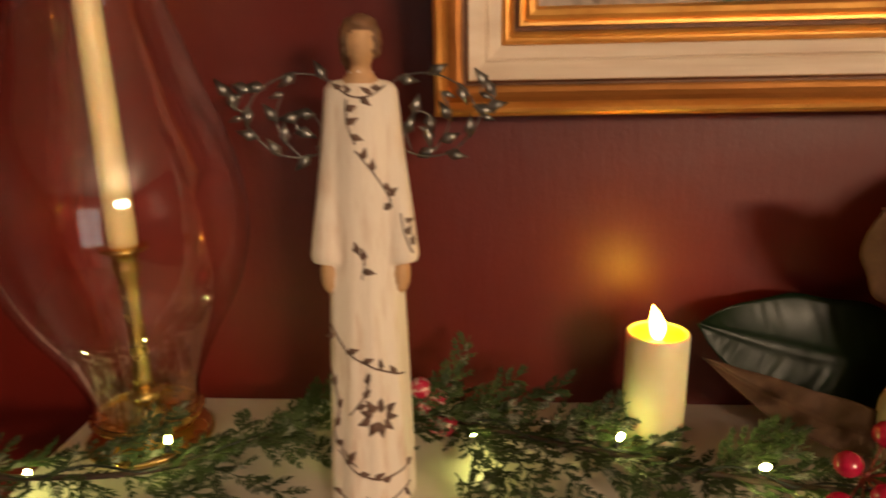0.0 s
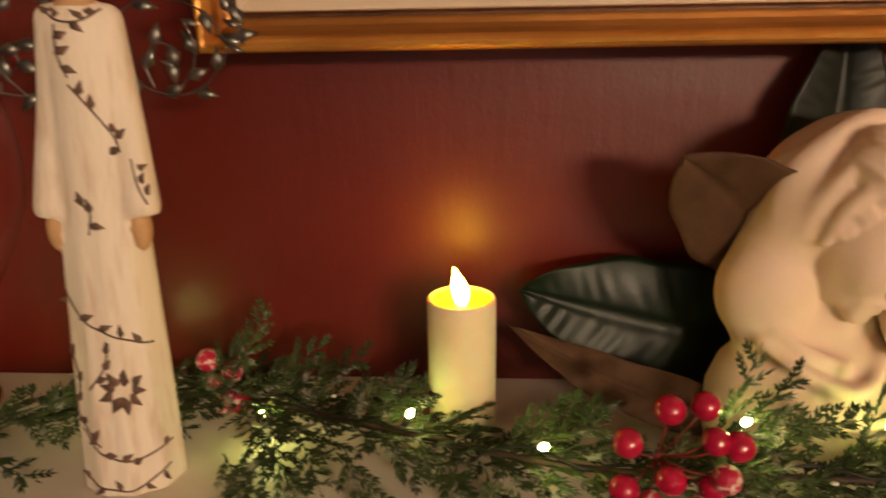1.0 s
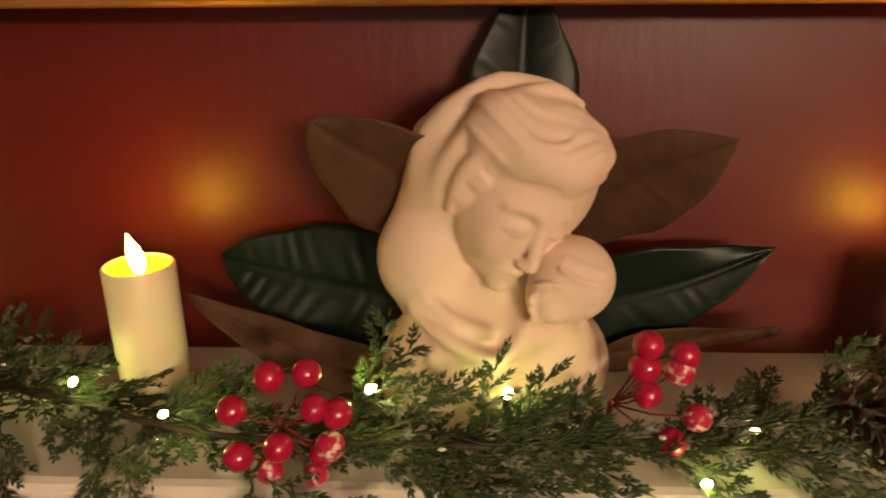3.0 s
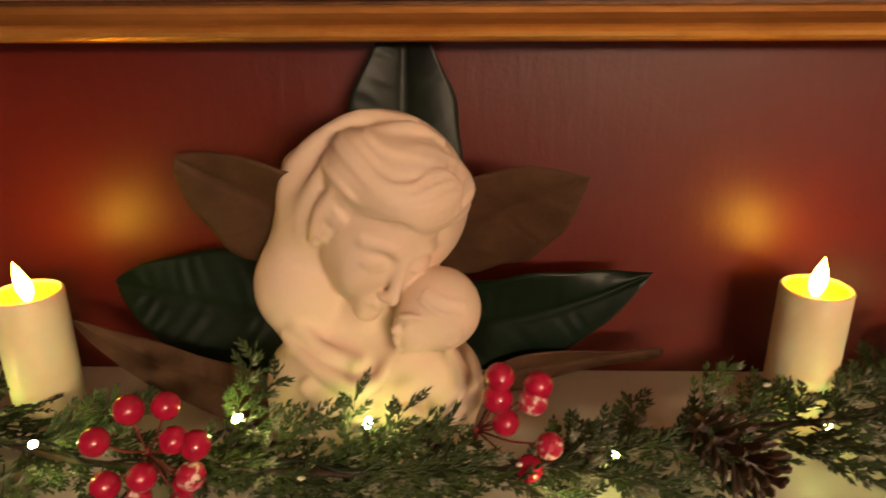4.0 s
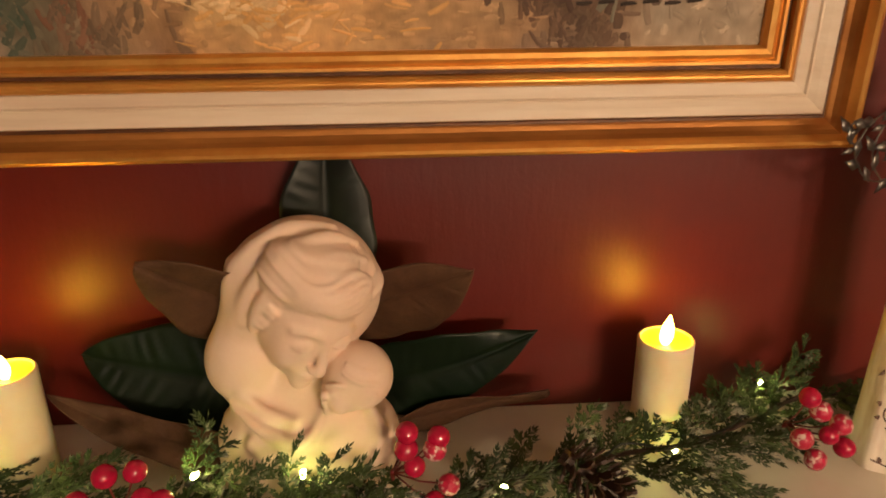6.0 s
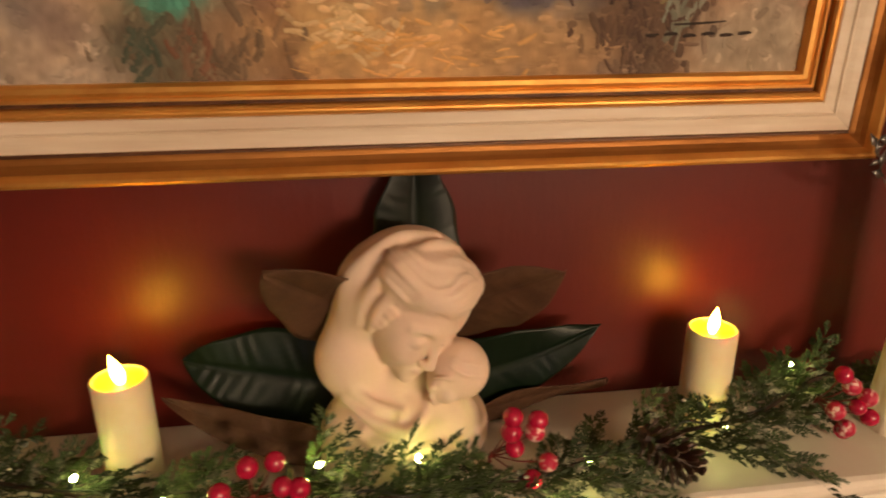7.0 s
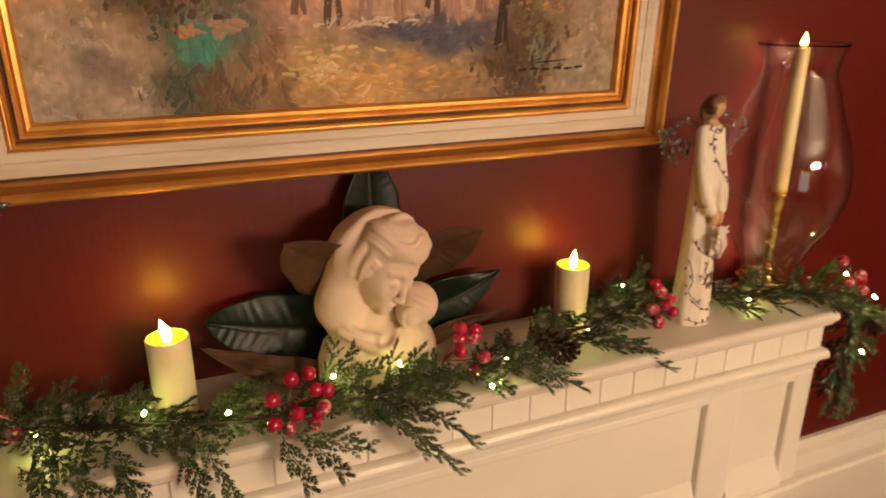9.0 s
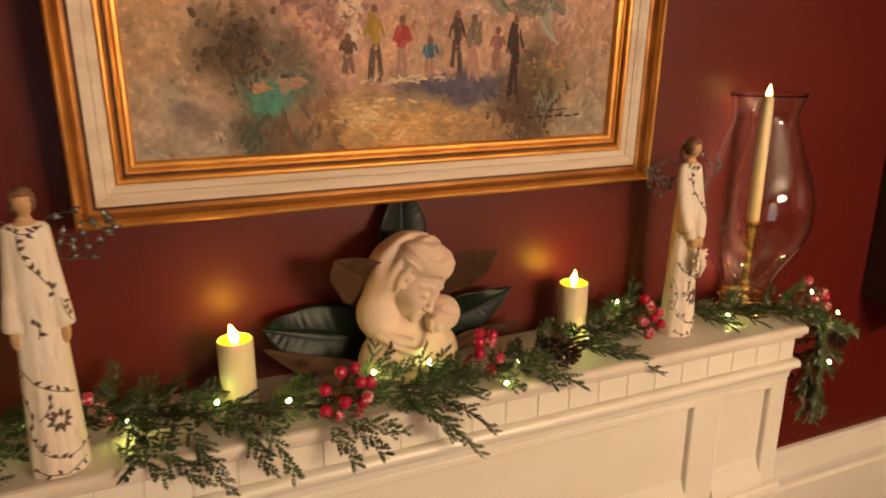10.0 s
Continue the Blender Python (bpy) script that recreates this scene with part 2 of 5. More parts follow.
# ---- solids from distance fields ----
def surface(name, field, lo, hi, step):
    """The zero surface of field(x, y, z) as vertices and quads (surface nets)."""
    ax = [np.arange(lo[k], hi[k] + step, step) for k in range(3)]
    X, Y, Z = np.meshgrid(*ax, indexing="ij")
    V = field(X, Y, Z)
    nx, ny, nz = V.shape
    total = np.zeros((nx - 1, ny - 1, nz - 1, 3))
    count = np.zeros((nx - 1, ny - 1, nz - 1))
    inside = V < 0
    corner = lambda A, o: A[o[0]:nx - 1 + o[0], o[1]:ny - 1 + o[1], o[2]:nz - 1 + o[2]]
    for axis in range(3):
        others = [k for k in range(3) if k != axis]
        for p in (0, 1):
            for q in (0, 1):
                o1 = [0, 0, 0]
                o1[others[0]], o1[others[1]] = p, q
                o2 = list(o1)
                o2[axis] = 1
                a, b = corner(V, o1), corner(V, o2)
                cross = corner(inside, o1) != corner(inside, o2)
                t = np.where(cross, a / np.where(a == b, 1, a - b), 0)
                for k in range(3):
                    total[..., k] += np.where(cross, o1[k] + (t if k == axis else 0), 0)
                count += cross
    live = count > 0
    ids = np.full(live.shape, -1)
    ids[live] = np.arange(live.sum())
    where = np.argwhere(live)
    pts = (where + total[live] / count[live][:, None]) * step + np.array(lo)
    quads = []
    for axis in range(3):
        u, v = [k for k in range(3) if k != axis]
        sl1, sl2 = [slice(1, -1)] * 3, [slice(1, -1)] * 3
        sl1[axis], sl2[axis] = slice(0, -1), slice(1, None)
        cross = inside[tuple(sl1)] != inside[tuple(sl2)]
        flip = inside[tuple(sl1)][cross]
        at = np.argwhere(cross) + np.array([0 if k == axis else 1 for k in range(3)])
        du, dv = np.eye(3, dtype=int)[u], np.eye(3, dtype=int)[v]
        c = [ids[tuple((at - s).T)] for s in (0 * du, du, du + dv, dv)]
        q = np.stack(c, 1)
        if axis == 1:
            flip = ~flip
        q[~flip] = q[~flip][:, ::-1]
        quads.append(q)
    return pts, np.concatenate(quads)


def smin(a, b, k):
    h = np.clip(0.5 + 0.5 * (b - a) / k, 0, 1)
    return b * (1 - h) + a * h - k * h * (1 - h)


def blob(X, Y, Z, c, r, turn=0.0):
    """Distance to an ellipsoid that leans in the x-z plane (degrees, top to +x)."""
    cs, sn = math.cos(radians(turn)), math.sin(radians(turn))
    dx, dz = X - c[0], Z - c[2]
    px, pz, py = dx * cs - dz * sn, dx * sn + dz * cs, Y - c[1]
    k0 = np.sqrt((px / r[0]) ** 2 + (py / r[1]) ** 2 + (pz / r[2]) ** 2)
    k1 = np.sqrt((px / r[0] ** 2) ** 2 + (py / r[1] ** 2) ** 2 + (pz / r[2] ** 2) ** 2) + 1e-9
    return k0 * (k0 - 1) / k1


def rope(X, Y, Z, pts, r, steps=3):
    """Distance to a rounded smooth chain of points, with one radius or one a point."""
    if not hasattr(r, "__len__"):
        r = [r] * len(pts)
    if len(pts) > 2:
        course = smooth_path(pts, steps)
        r = np.interp(np.linspace(0, len(pts) - 1, len(course)), range(len(pts)), r)
        pts = [tuple(p) for p in course]
    d = np.full(X.shape, 4.0)
    P = np.array(pts, float)
    lo, hi = P.min(0) - 2.2, P.max(0) + 2.2
    near = (X > lo[0]) & (X < hi[0]) & (Y > lo[1]) & (Y < hi[1]) & (Z > lo[2]) & (Z < hi[2])
    x, y, z = X[near], Y[near], Z[near]
    best = np.full(x.shape, 4.0)
    for a, b, ra, rb in zip(P[:-1], P[1:], r[:-1], r[1:]):
        ab = b - a
        h = np.clip(((x - a[0]) * ab[0] + (y - a[1]) * ab[1] + (z - a[2]) * ab[2]) / (ab @ ab), 0, 1)
        e = np.sqrt((x - a[0] - ab[0] * h) ** 2 + (y - a[1] - ab[1] * h) ** 2 + (z - a[2] - ab[2] * h) ** 2)
        best = np.minimum(best, e - (ra + (rb - ra) * h))
    d[near] = best
    return d


# ---- room shell ----
def shell():
    def wall(name, b, m, label):
        return tagged(part(name, b, m), label, "wall", kind="structure")
    wall("wall_north", box(-1.6, 3.4, WALL_Y, WALL_Y + 0.15, 0, 2.6), M_WALL, "deep red satin painted fireplace wall with roller texture")
    wall("wall_south", box(-1.6, 3.4, -3.75, -3.6, 0, 2.6), M_WALL, "deep red painted wall across the room")
    wall("wall_west", box(-1.75, -1.6, -3.75, WALL_Y + 0.15, 0, 2.6), M_WALL, "deep red painted side wall")
    wall("wall_east", box(3.4, 3.55, -3.75, WALL_Y + 0.15, 0, 2.6), M_WALL, "deep red painted side wall")
    tagged(part("floor", box(-1.75, 3.55, -3.75, WALL_Y + 0.15, -0.1, 0), M_FLOOR), "brown oak floor of the room", "floor", kind="structure")
    tagged(part("ceiling", box(-1.75, 3.55, -3.75, WALL_Y + 0.15, 2.6, 2.7), M_CEIL), "plain off-white painted ceiling", "ceiling", kind="structure")


def chair_rail(name, x0, x1):
    """Stepped white rail on the wall, with wainscot under it."""
    y = WALL_Y
    p = [(y, 1.000), (y - 0.010, 1.000), (y - 0.013, 0.994), (y - 0.013, 0.984), (y - 0.026, 0.974), (y - 0.034, 0.955), (y - 0.036, 0.948),
         (y - 0.036, 0.936), (y - 0.026, 0.930), (y - 0.024, 0.915), (y - 0.016, 0.905), (y - 0.016, 0.895), (y - 0.021, 0.890), (y - 0.021, 0.880), (y - 0.012, 0.872), (y, 0.872)]
    rail = tagged(part(name, extrude_profile(p, x0, x1), M_TRIM), "white stepped chair rail moulding on the red wall", "chair rail", kind="structure")
    part("wainscot_panel", box(x0, x1, y - 0.010, y, 0.0, 0.8715), M_TRIM, rail)
    return rail


shell()
chair_rail("trim_east", RIGHT + 0.012, 3.4)
chair_rail("trim_west", -1.6, LEFT - 0.012)


# ---- mantelpiece ----
def mantel():
    m = thing("mantelpiece", (MID, WALL_Y, 0), "cream painted wooden mantelpiece with fluted frieze and recessed panels", "mantelpiece")
    inv = Matrix.Translation((-MID, -WALL_Y, 0))

    def add(name, bm, mat=M_TRIM, label="", smooth=False):
        bmesh.ops.transform(bm, matrix=inv, verts=bm.verts)
        return part(name, bm, mat, m, label, smooth)
    back = WALL_Y - 0.001
    # shelf slab with rounded nose
    nose = [(back, TOP), (0.452, TOP), (0.447, TOP - 0.002), (0.444, TOP - 0.006), (0.4435, TOP - 0.011), (0.445, TOP - 0.016), (0.449, TOP - 0.019),
            (0.452, TOP - 0.0195), (0.452, TOP - 0.023), (0.457, TOP - 0.029), (back, TOP - 0.029)]
    add("shelf", extrude_profile(nose, LEFT, RIGHT), M_SHELF)
    # frieze with slats between narrow joints
    zf0, zf1 = 1.3515, TOP - 0.0292
    add("frieze_board", box(LEFT + 0.012, RIGHT - 0.012, 0.4625, back, zf0, zf1))
    pitch = 0.0588
    n = int((RIGHT - LEFT - 0.024) / pitch)
    x = 1.803 - pitch * (n - 1)
    edges = [LEFT + 0.012] + [x + pitch * k for k in range(n)] + [RIGHT - 0.012]
    for a, b in zip(edges[:-1], edges[1:]):
        if b - a > 0.004:
            add("slat", box(a + 0.0006, b - 0.0006, 0.4590, 0.4624, zf0 + 0.0005, zf1 - 0.0005, 0.0012, 1))
    # lower nose and cove
    low = [(back, 1.351), (0.452, 1.351), (0.4475, 1.349), (0.445, 1.344), (0.4455, 1.338), (0.450, 1.334), (0.456, 1.333), (0.460, 1.328), (0.466, 1.318),
           (0.467, 1.311), (0.468, 1.306), (back, 1.306)]
    add("lower_moulding", extrude_profile(low, LEFT + 0.004, RIGHT - 0.004))
    # body with recessed panels: stiles and rails in front of a backing
    bx0, bx1, yf, z1 = LEFT + 0.002, RIGHT - 0.002, 0.469, 1.3055
    add("backing", box(bx0, bx1, yf + 0.0125, back, 0.0, z1))
    pw = 0.200
    stiles = [(bx0, bx0 + 0.044), (bx0 + pw - 0.032, bx0 + pw + 0.028), (bx1 - pw - 0.035, bx1 - pw + 0.037), (bx1 - 0.044, bx1)]
    zb = 1.102
    for a, b in stiles:
        add("stile", box(a, b, yf, yf + 0.022, zb - 0.03, z1 - 0.0005, 0.006, 2))
    # the pilaster faces stand a little proud at their outer stiles
    for a, b in ((stiles[0][1], stiles[1][0]), (stiles[1][1], stiles[2][0]), (stiles[2][1], stiles[3][0])):
        add("top_rail", box(a - 0.004, b + 0.004, yf + 0.001, yf + 0.022, z1 - 0.018, z1 - 0.0005, 0.004, 2))
        sill = [(yf + 0.0132, zb + 0.028), (yf + 0.0115, zb + 0.027), (yf + 0.004, zb + 0.006), (yf - 0.004, zb - 0.014), (yf - 0.006, zb - 0.020), (yf - 0.006, zb - 0.0295), (yf + 0.0132, zb - 0.0295)]
        add("panel_sill", extrude_profile(sill, a - 0.005, b + 0.005))
    add("base_moulding", extrude_profile([(back, zb - 0.0305), (yf - 0.010, zb - 0.0305), (yf - 0.014, zb - 0.036), (yf - 0.014, zb - 0.05), (yf - 0.004, zb - 0.058), (yf, zb - 0.07), (yf, 0.0), (back, 0.0)], bx0 - 0.004, bx1 + 0.004))
    return m


mantel()


# ---- painting in its frame ----
def ring(x0, x1, z0, z1, profile, name, mat, parent, label=""):
    """A mitred moulding round a rectangle. profile: (inset outward from the sight edge, y)."""
    verts, faces = [], []
    n = len(profile)
    for sx, sz in ((0, 0), (1, 0), (1, 1), (0, 1)):
        for o, y in profile:
            verts.append(((x1 + o) if sx else (x0 - o), y, (z1 + o) if sz else (z0 - o)))
    for c in range(4):
        for i in range(n - 1):
            a, b = c * n + i, ((c + 1) % 4) * n + i
            faces.append((a, a + 1, b + 1, b))
    me = mesh_from(name, verts, faces, (mat,), smooth=False)
    return part(name, me, mat, parent, label)


def drift(u, v, size, seed):
    """Smooth random field between 0 and 1, with cells of the given size."""
    g = np.random.default_rng(seed).random((64, 64))
    a, b = u / size + 7.3, v / size + 5.1
    i, j = np.floor(a).astype(int), np.floor(b).astype(int)
    fa, fb = a - i, b - j
    fa, fb = fa * fa * (3 - 2 * fa), fb * fb * (3 - 2 * fb)
    G = lambda p, q: g[p % 64, q % 64]
    return (G(i, j) * (1 - fa) + G(i + 1, j) * fa) * (1 - fb) + (G(i, j + 1) * (1 - fa) + G(i + 1, j + 1) * fa) * fb


GROUND_TONES = (  # centre, spread, pigment, weight: the hazy sky, walls and street
    ((0.50, 0.40), (0.60, 0.16), (0.62, 0.37, 0.28), 1.8), ((0.07, 0.25), (0.14, 0.14), (0.54, 0.35, 0.20), 2.0),
    ((0.05, 0.05), (0.12, 0.09), (0.42, 0.34, 0.27), 2.2), ((0.36, 0.20), (0.10, 0.06), (0.64, 0.36, 0.27), 2.0),
    ((0.57, 0.21), (0.16, 0.05), (0.58, 0.37, 0.26), 2.2), ((0.46, 0.05), (0.12, 0.035), (0.60, 0.36, 0.15), 2.8),
    ((0.58, 0.03), (0.14, 0.03), (0.42, 0.25, 0.12), 2.0), ((0.95, 0.03), (0.07, 0.04), (0.40, 0.31, 0.22), 2.4),
    ((0.96, 0.18), (0.06, 0.08), (0.42, 0.28, 0.19), 1.8), ((0.30, 0.32), (0.10, 0.06), (0.52, 0.29, 0.25), 1.2))
DARK_TONES = (  # bushes, stalls, shade and the bright cloths
    ((0.195, 0.195), (0.045, 0.055), (0.055, 0.036, 0.022), 4.5), ((0.15, 0.17), (0.04, 0.03), (0.10, 0.065, 0.035), 2.6),
    ((0.275, 0.175), (0.05, 0.035), (0.12, 0.10, 0.075), 3.0), ((0.105, 0.075), (0.03, 0.022), (0.09, 0.06, 0.075), 2.6),
    ((0.21, 0.04), (0.03, 0.05), (0.07, 0.068, 0.045), 3.2), ((0.30, 0.06), (0.05, 0.05), (0.20, 0.12, 0.075), 2.4),
    ((0.235, 0.098), (0.028, 0.020), (0.07, 0.25, 0.19), 6.5), ((0.30, 0.115), (0.024, 0.015), (0.14, 0.17, 0.13), 4.0),
    ((0.36, 0.06), (0.016, 0.05), (0.17, 0.085, 0.05), 3.0), ((0.62, 0.115), (0.08, 0.022), (0.10, 0.09, 0.13), 4.5),
    ((0.55, 0.085), (0.09, 0.016), (0.22, 0.19, 0.14), 2.5), ((0.80, 0.10), (0.05, 0.07), (0.13, 0.075, 0.045), 3.6))


def pigment_at(u, v):
    """Pigment of the market scene at u across and v up (both in canvas widths), as arrays."""
    wu = u + 0.035 * (drift(u, v, 0.05, 1) - 0.5) + 0.018 * (drift(u, v, 0.016, 2) - 0.5)
    wv = v + 0.040 * (drift(u, v, 0.05, 3) - 0.5) + 0.024 * (drift(u, v, 0.014, 4) - 0.5)
    total, c = np.full(u.shape, 0.4), np.zeros(u.shape + (3,)) + 0.4 * np.array((0.36, 0.25, 0.17))
    for (cu, cv), (su, sv), col, k in GROUND_TONES + DARK_TONES:
        g = k * k * np.exp(-((wu - cu) / su) ** 2 - ((wv - cv) / sv) ** 2)
        c += g[..., None] * np.array(col)
        total += g
    c /= total[..., None]
    # dragged knife marks and dry streaks
    drag = 0.45 * drift(u, v * 0.5, 0.005, 5) + 0.55 * drift(u, v, 0.012, 6)
    flat = 0.6 * drift(u * 0.3, v, 0.004, 7) + 0.4 * drift(u, v, 0.02, 8)
    street = np.clip((0.14 - v) / 0.04, 0, 1) * np.exp(-((u - 0.55) / 0.2) ** 2)
    mark = drag * (1 - street) + flat * street
    patchy = 0.55 * drift(u, v, 0.03, 9) + 0.45 * drift(u, v, 0.009, 10)
    c = c * (0.50 + 0.42 * mark + 0.62 * patchy)[..., None]
    return c * (1 + 0.16 * (drift(u, v, 0.045, 11) - 0.5)[..., None] * np.array((1.0, 0.1, -0.8))), mark


def painting():
    x0, x1, z0 = 0.7235, 1.4590, 1.786
    z1 = z0 + 0.56
    yc = 0.590
    f = thing("framed_painting", ((x0 + x1) / 2, WALL_Y, z0), "impasto oil painting in a wide gilt and whitewashed frame", "painting")
    f.matrix_basis = pose(0, 0.575, 1.71, 2.3) @ pose(0, -0.575, -1.71)
    canvas = part("canvas", box(x0 - 0.005, x1 + 0.005, yc, yc + 0.012, z0 - 0.005, z1 + 0.005),
                  material("painted_canvas", (0.36, 0.25, 0.16), 0.6, vary=0.25, size=22, bump=0.3, bump_size=160, colour2=(0.22, 0.14, 0.09)), f, "canvas with brushed market scene")
    rng = np.random.default_rng(4)
    W = x1 - x0
    nu, nv = 440, 330
    gu, gv = np.meshgrid(np.linspace(0, 1, nu + 1), np.linspace(0, 0.56 / W, nv + 1))
    tone, mark = pigment_at(gu, gv)
    verts = [tuple(p) for p in np.stack([x0 + gu * W, yc - 0.0004 - 0.0007 * mark, z0 + gv * W], -1).reshape(-1, 3).tolist()]
    cols = [(r, g, b, 1) for r, g, b in np.clip(tone, 0.01, 0.85).reshape(-1, 3).tolist()]
    at = np.arange((nu + 1) * (nv + 1)).reshape(nv + 1, nu + 1)
    faces = [tuple(q) for q in np.stack([at[:-1, :-1], at[:-1, 1:], at[1:, 1:], at[1:, :-1]], -1).reshape(-1, 4).tolist()]

    def stroke(u, v, length, wide, ang, col, lift):
        cx, cz = x0 + u * W, z0 + v * W
        d, s = np.array((math.cos(ang), math.sin(ang))), np.array((-math.sin(ang), math.cos(ang)))
        bend = rng.uniform(-0.25, 0.25)
        b = len(verts)
        for k, t in enumerate((-0.5, -0.15, 0.2, 0.5)):
            w = wide * (0.7, 1, 0.9, 0.5)[k]
            for q in (-0.5, 0.0, 0.5):
                p = np.array((cx, cz)) + d * t * length + s * (q * w + bend * t * t * length)
                px, pz = min(max(p[0], x0), x1), min(max(p[1], z0), z1)
                verts.append((px, yc - 0.0004 - lift - (0.0005 if q == 0 else 0.0) * rng.uniform(0.4, 1.5), pz))
                cols.append((*np.clip(col * (1 + (0.12 if q == 0 else 0) + rng.normal(0, 0.06)), 0, 1), 1))
        for k in range(3):
            for q in range(2):
                a = b + k * 3 + q
                faces.append((a, a + 1, a + 4, a + 3))

    def dabs(n, u, v, su, sv, length, wide, ang, col, lift=0.0013):
        us, vs = rng.normal(u, su, n), np.maximum(0.004, rng.normal(v, sv, n))
        below, _ = pigment_at(us, vs)
        for k in range(n):
            wet = rng.uniform(0.1, 0.6)
            stroke(us[k], vs[k], length * rng.uniform(0.4, 1.2), wide * rng.uniform(0.6, 1.7), rng.normal(ang, 0.5), (np.array(col) * (1 - wet) + below[k] * wet) * rng.uniform(0.85, 1.15), lift)
    # loose short strokes all over, in the tone that lies under them, some lighter or darker
    su, sv = rng.random(1500), rng.random(1500) * 0.42
    under, _ = pigment_at(su, sv)
    for k in range(1500):
        flat = sv[k] < 0.14 and 0.36 < su[k] < 0.8
        stroke(su[k], sv[k], rng.uniform(0.004, 0.014), rng.uniform(0.0015, 0.007), rng.normal(0.05, 0.25) if flat else rng.uniform(0, 3.1), under[k] * rng.choice((0.80, 0.9, 1.08, 1.2)), 0.0011 + k * 1e-7)
    # leaves of the bush, bright cloths, sunlit paving, stalls
    dabs(130, 0.195, 0.195, 0.034, 0.034, 0.012, 0.006, 1.2, (0.05, 0.034, 0.02))
    dabs(40, 0.27, 0.175, 0.030, 0.022, 0.012, 0.006, 0.6, (0.11, 0.11, 0.08))
    dabs(26, 0.235, 0.097, 0.014, 0.008, 0.018, 0.008, 1.5, (0.075, 0.27, 0.20))
    dabs(10, 0.232, 0.122, 0.010, 0.002, 0.016, 0.006, 0.05, (0.66, 0.22, 0.08))
    dabs(10, 0.285, 0.130, 0.012, 0.005, 0.018, 0.007, 0.3, (0.56, 0.27, 0.17))
    dabs(14, 0.21, 0.035, 0.008, 0.022, 0.030, 0.005, 1.55, (0.05, 0.075, 0.055))
    dabs(14, 0.265, 0.03, 0.012, 0.018, 0.026, 0.005, 1.55, (0.17, 0.075, 0.045))
    dabs(60, 0.43, 0.06, 0.035, 0.018, 0.016, 0.004, 0.1, (0.74, 0.55, 0.30))
    dabs(40, 0.50, 0.035, 0.06, 0.014, 0.022, 0.003, 0.0, (0.66, 0.36, 0.12))
    dabs(22, 0.50, 0.132, 0.05, 0.003, 0.018, 0.003, 0.05, (0.76, 0.60, 0.42))
    dabs(30, 0.62, 0.115, 0.04, 0.012, 0.018, 0.006, 0.1, (0.085, 0.08, 0.12))
    dabs(70, 0.84, 0.13, 0.045, 0.020, 0.012, 0.006, 0.4, (0.20, 0.17, 0.07))
    dabs(22, 0.85, 0.155, 0.040, 0.012, 0.010, 0.004, 0.2, (0.50, 0.24, 0.10))
    dabs(110, 0.80, 0.055, 0.040, 0.035, 0.018, 0.005, 1.5, (0.075, 0.042, 0.03))
    dabs(10, 0.83, 0.065, 0.010, 0.025, 0.030, 0.006, 1.55, (0.20, 0.23, 0.18))
    dabs(60, 0.79, 0.285, 0.034, 0.010, 0.030, 0.012, 0.05, (0.045, 0.095, 0.075))
    dabs(8, 0.835, 0.25, 0.004, 0.03, 0.050, 0.006, 1.55, (0.34, 0.36, 0.30))
    dabs(14, 0.335, 0.275, 0.030, 0.008, 0.030, 0.010, -0.1, (0.15, 0.085, 0.085))
    dabs(70, 0.36, 0.235, 0.040, 0.020, 0.016, 0.006, 1.5, (0.28, 0.13, 0.11))
    dabs(14, 0.40, 0.27, 0.009, 0.025, 0.040, 0.012, 1.55, (0.66, 0.54, 0.42))
    dabs(8, 0.40, 0.265, 0.004, 0.020, 0.010, 0.004, 0.4, (0.10, 0.07, 0.05), 0.0016)
    dabs(90, 0.90, 0.21, 0.05, 0.030, 0.018, 0.005, 1.5, (0.34, 0.18, 0.12))
    dabs(60, 0.60, 0.235, 0.10, 0.020, 0.014, 0.005, 1.5, (0.42, 0.20, 0.15))
    dabs(50, 0.27, 0.035, 0.05, 0.025, 0.022, 0.005, 1.55, (0.12, 0.085, 0.055))
    # upright dabs of the market crowd, plain shapes: place, top, foot, upper and lower pigment
    for u, top, foot, upper, lower in ((0.448, 0.270, 0.135, (0.36, 0.23, 0.04), (0.13, 0.08, 0.06)), (0.505, 0.250, 0.145, (0.42, 0.06, 0.06), (0.42, 0.24, 0.20)),
                                       (0.564, 0.210, 0.140, (0.06, 0.13, 0.20), (0.40, 0.22, 0.15)), (0.622, 0.262, 0.145, (0.07, 0.04, 0.035), (0.10, 0.06, 0.05)),
                                       (0.660, 0.255, 0.130, (0.20, 0.15, 0.11), (0.46, 0.25, 0.20)), (0.756, 0.255, 0.080, (0.05, 0.028, 0.02), (0.055, 0.03, 0.022)),
                                       (0.395, 0.215, 0.150, (0.13, 0.07, 0.05), (0.22, 0.12, 0.09)), (0.715, 0.230, 0.150, (0.30, 0.14, 0.12), (0.30, 0.16, 0.12))):
        tall = top - foot
        waist = foot + 0.50 * tall
        for k in range(7):
            stroke(u + rng.normal(0, 0.006), waist + rng.uniform(0.08, 0.30) * tall, tall * 0.30 * W, 0.010, 1.55 + rng.normal(0, 0.12), np.array(upper) * rng.uniform(0.8, 1.25), 0.0015)
        for side in (-1, 1):
            for k in range(3):
                stroke(u + side * rng.uniform(0.003, 0.010), foot + rng.uniform(0.16, 0.34) * tall, tall * 0.46 * W, 0.0055, 1.57 + side * 0.10, np.array(lower) * rng.uniform(0.8, 1.2), 0.0014)
            stroke(u + side * 0.014, waist + 0.22 * tall, tall * 0.28 * W, 0.0045, 1.57 + side * 0.30, np.array(upper), 0.0016)
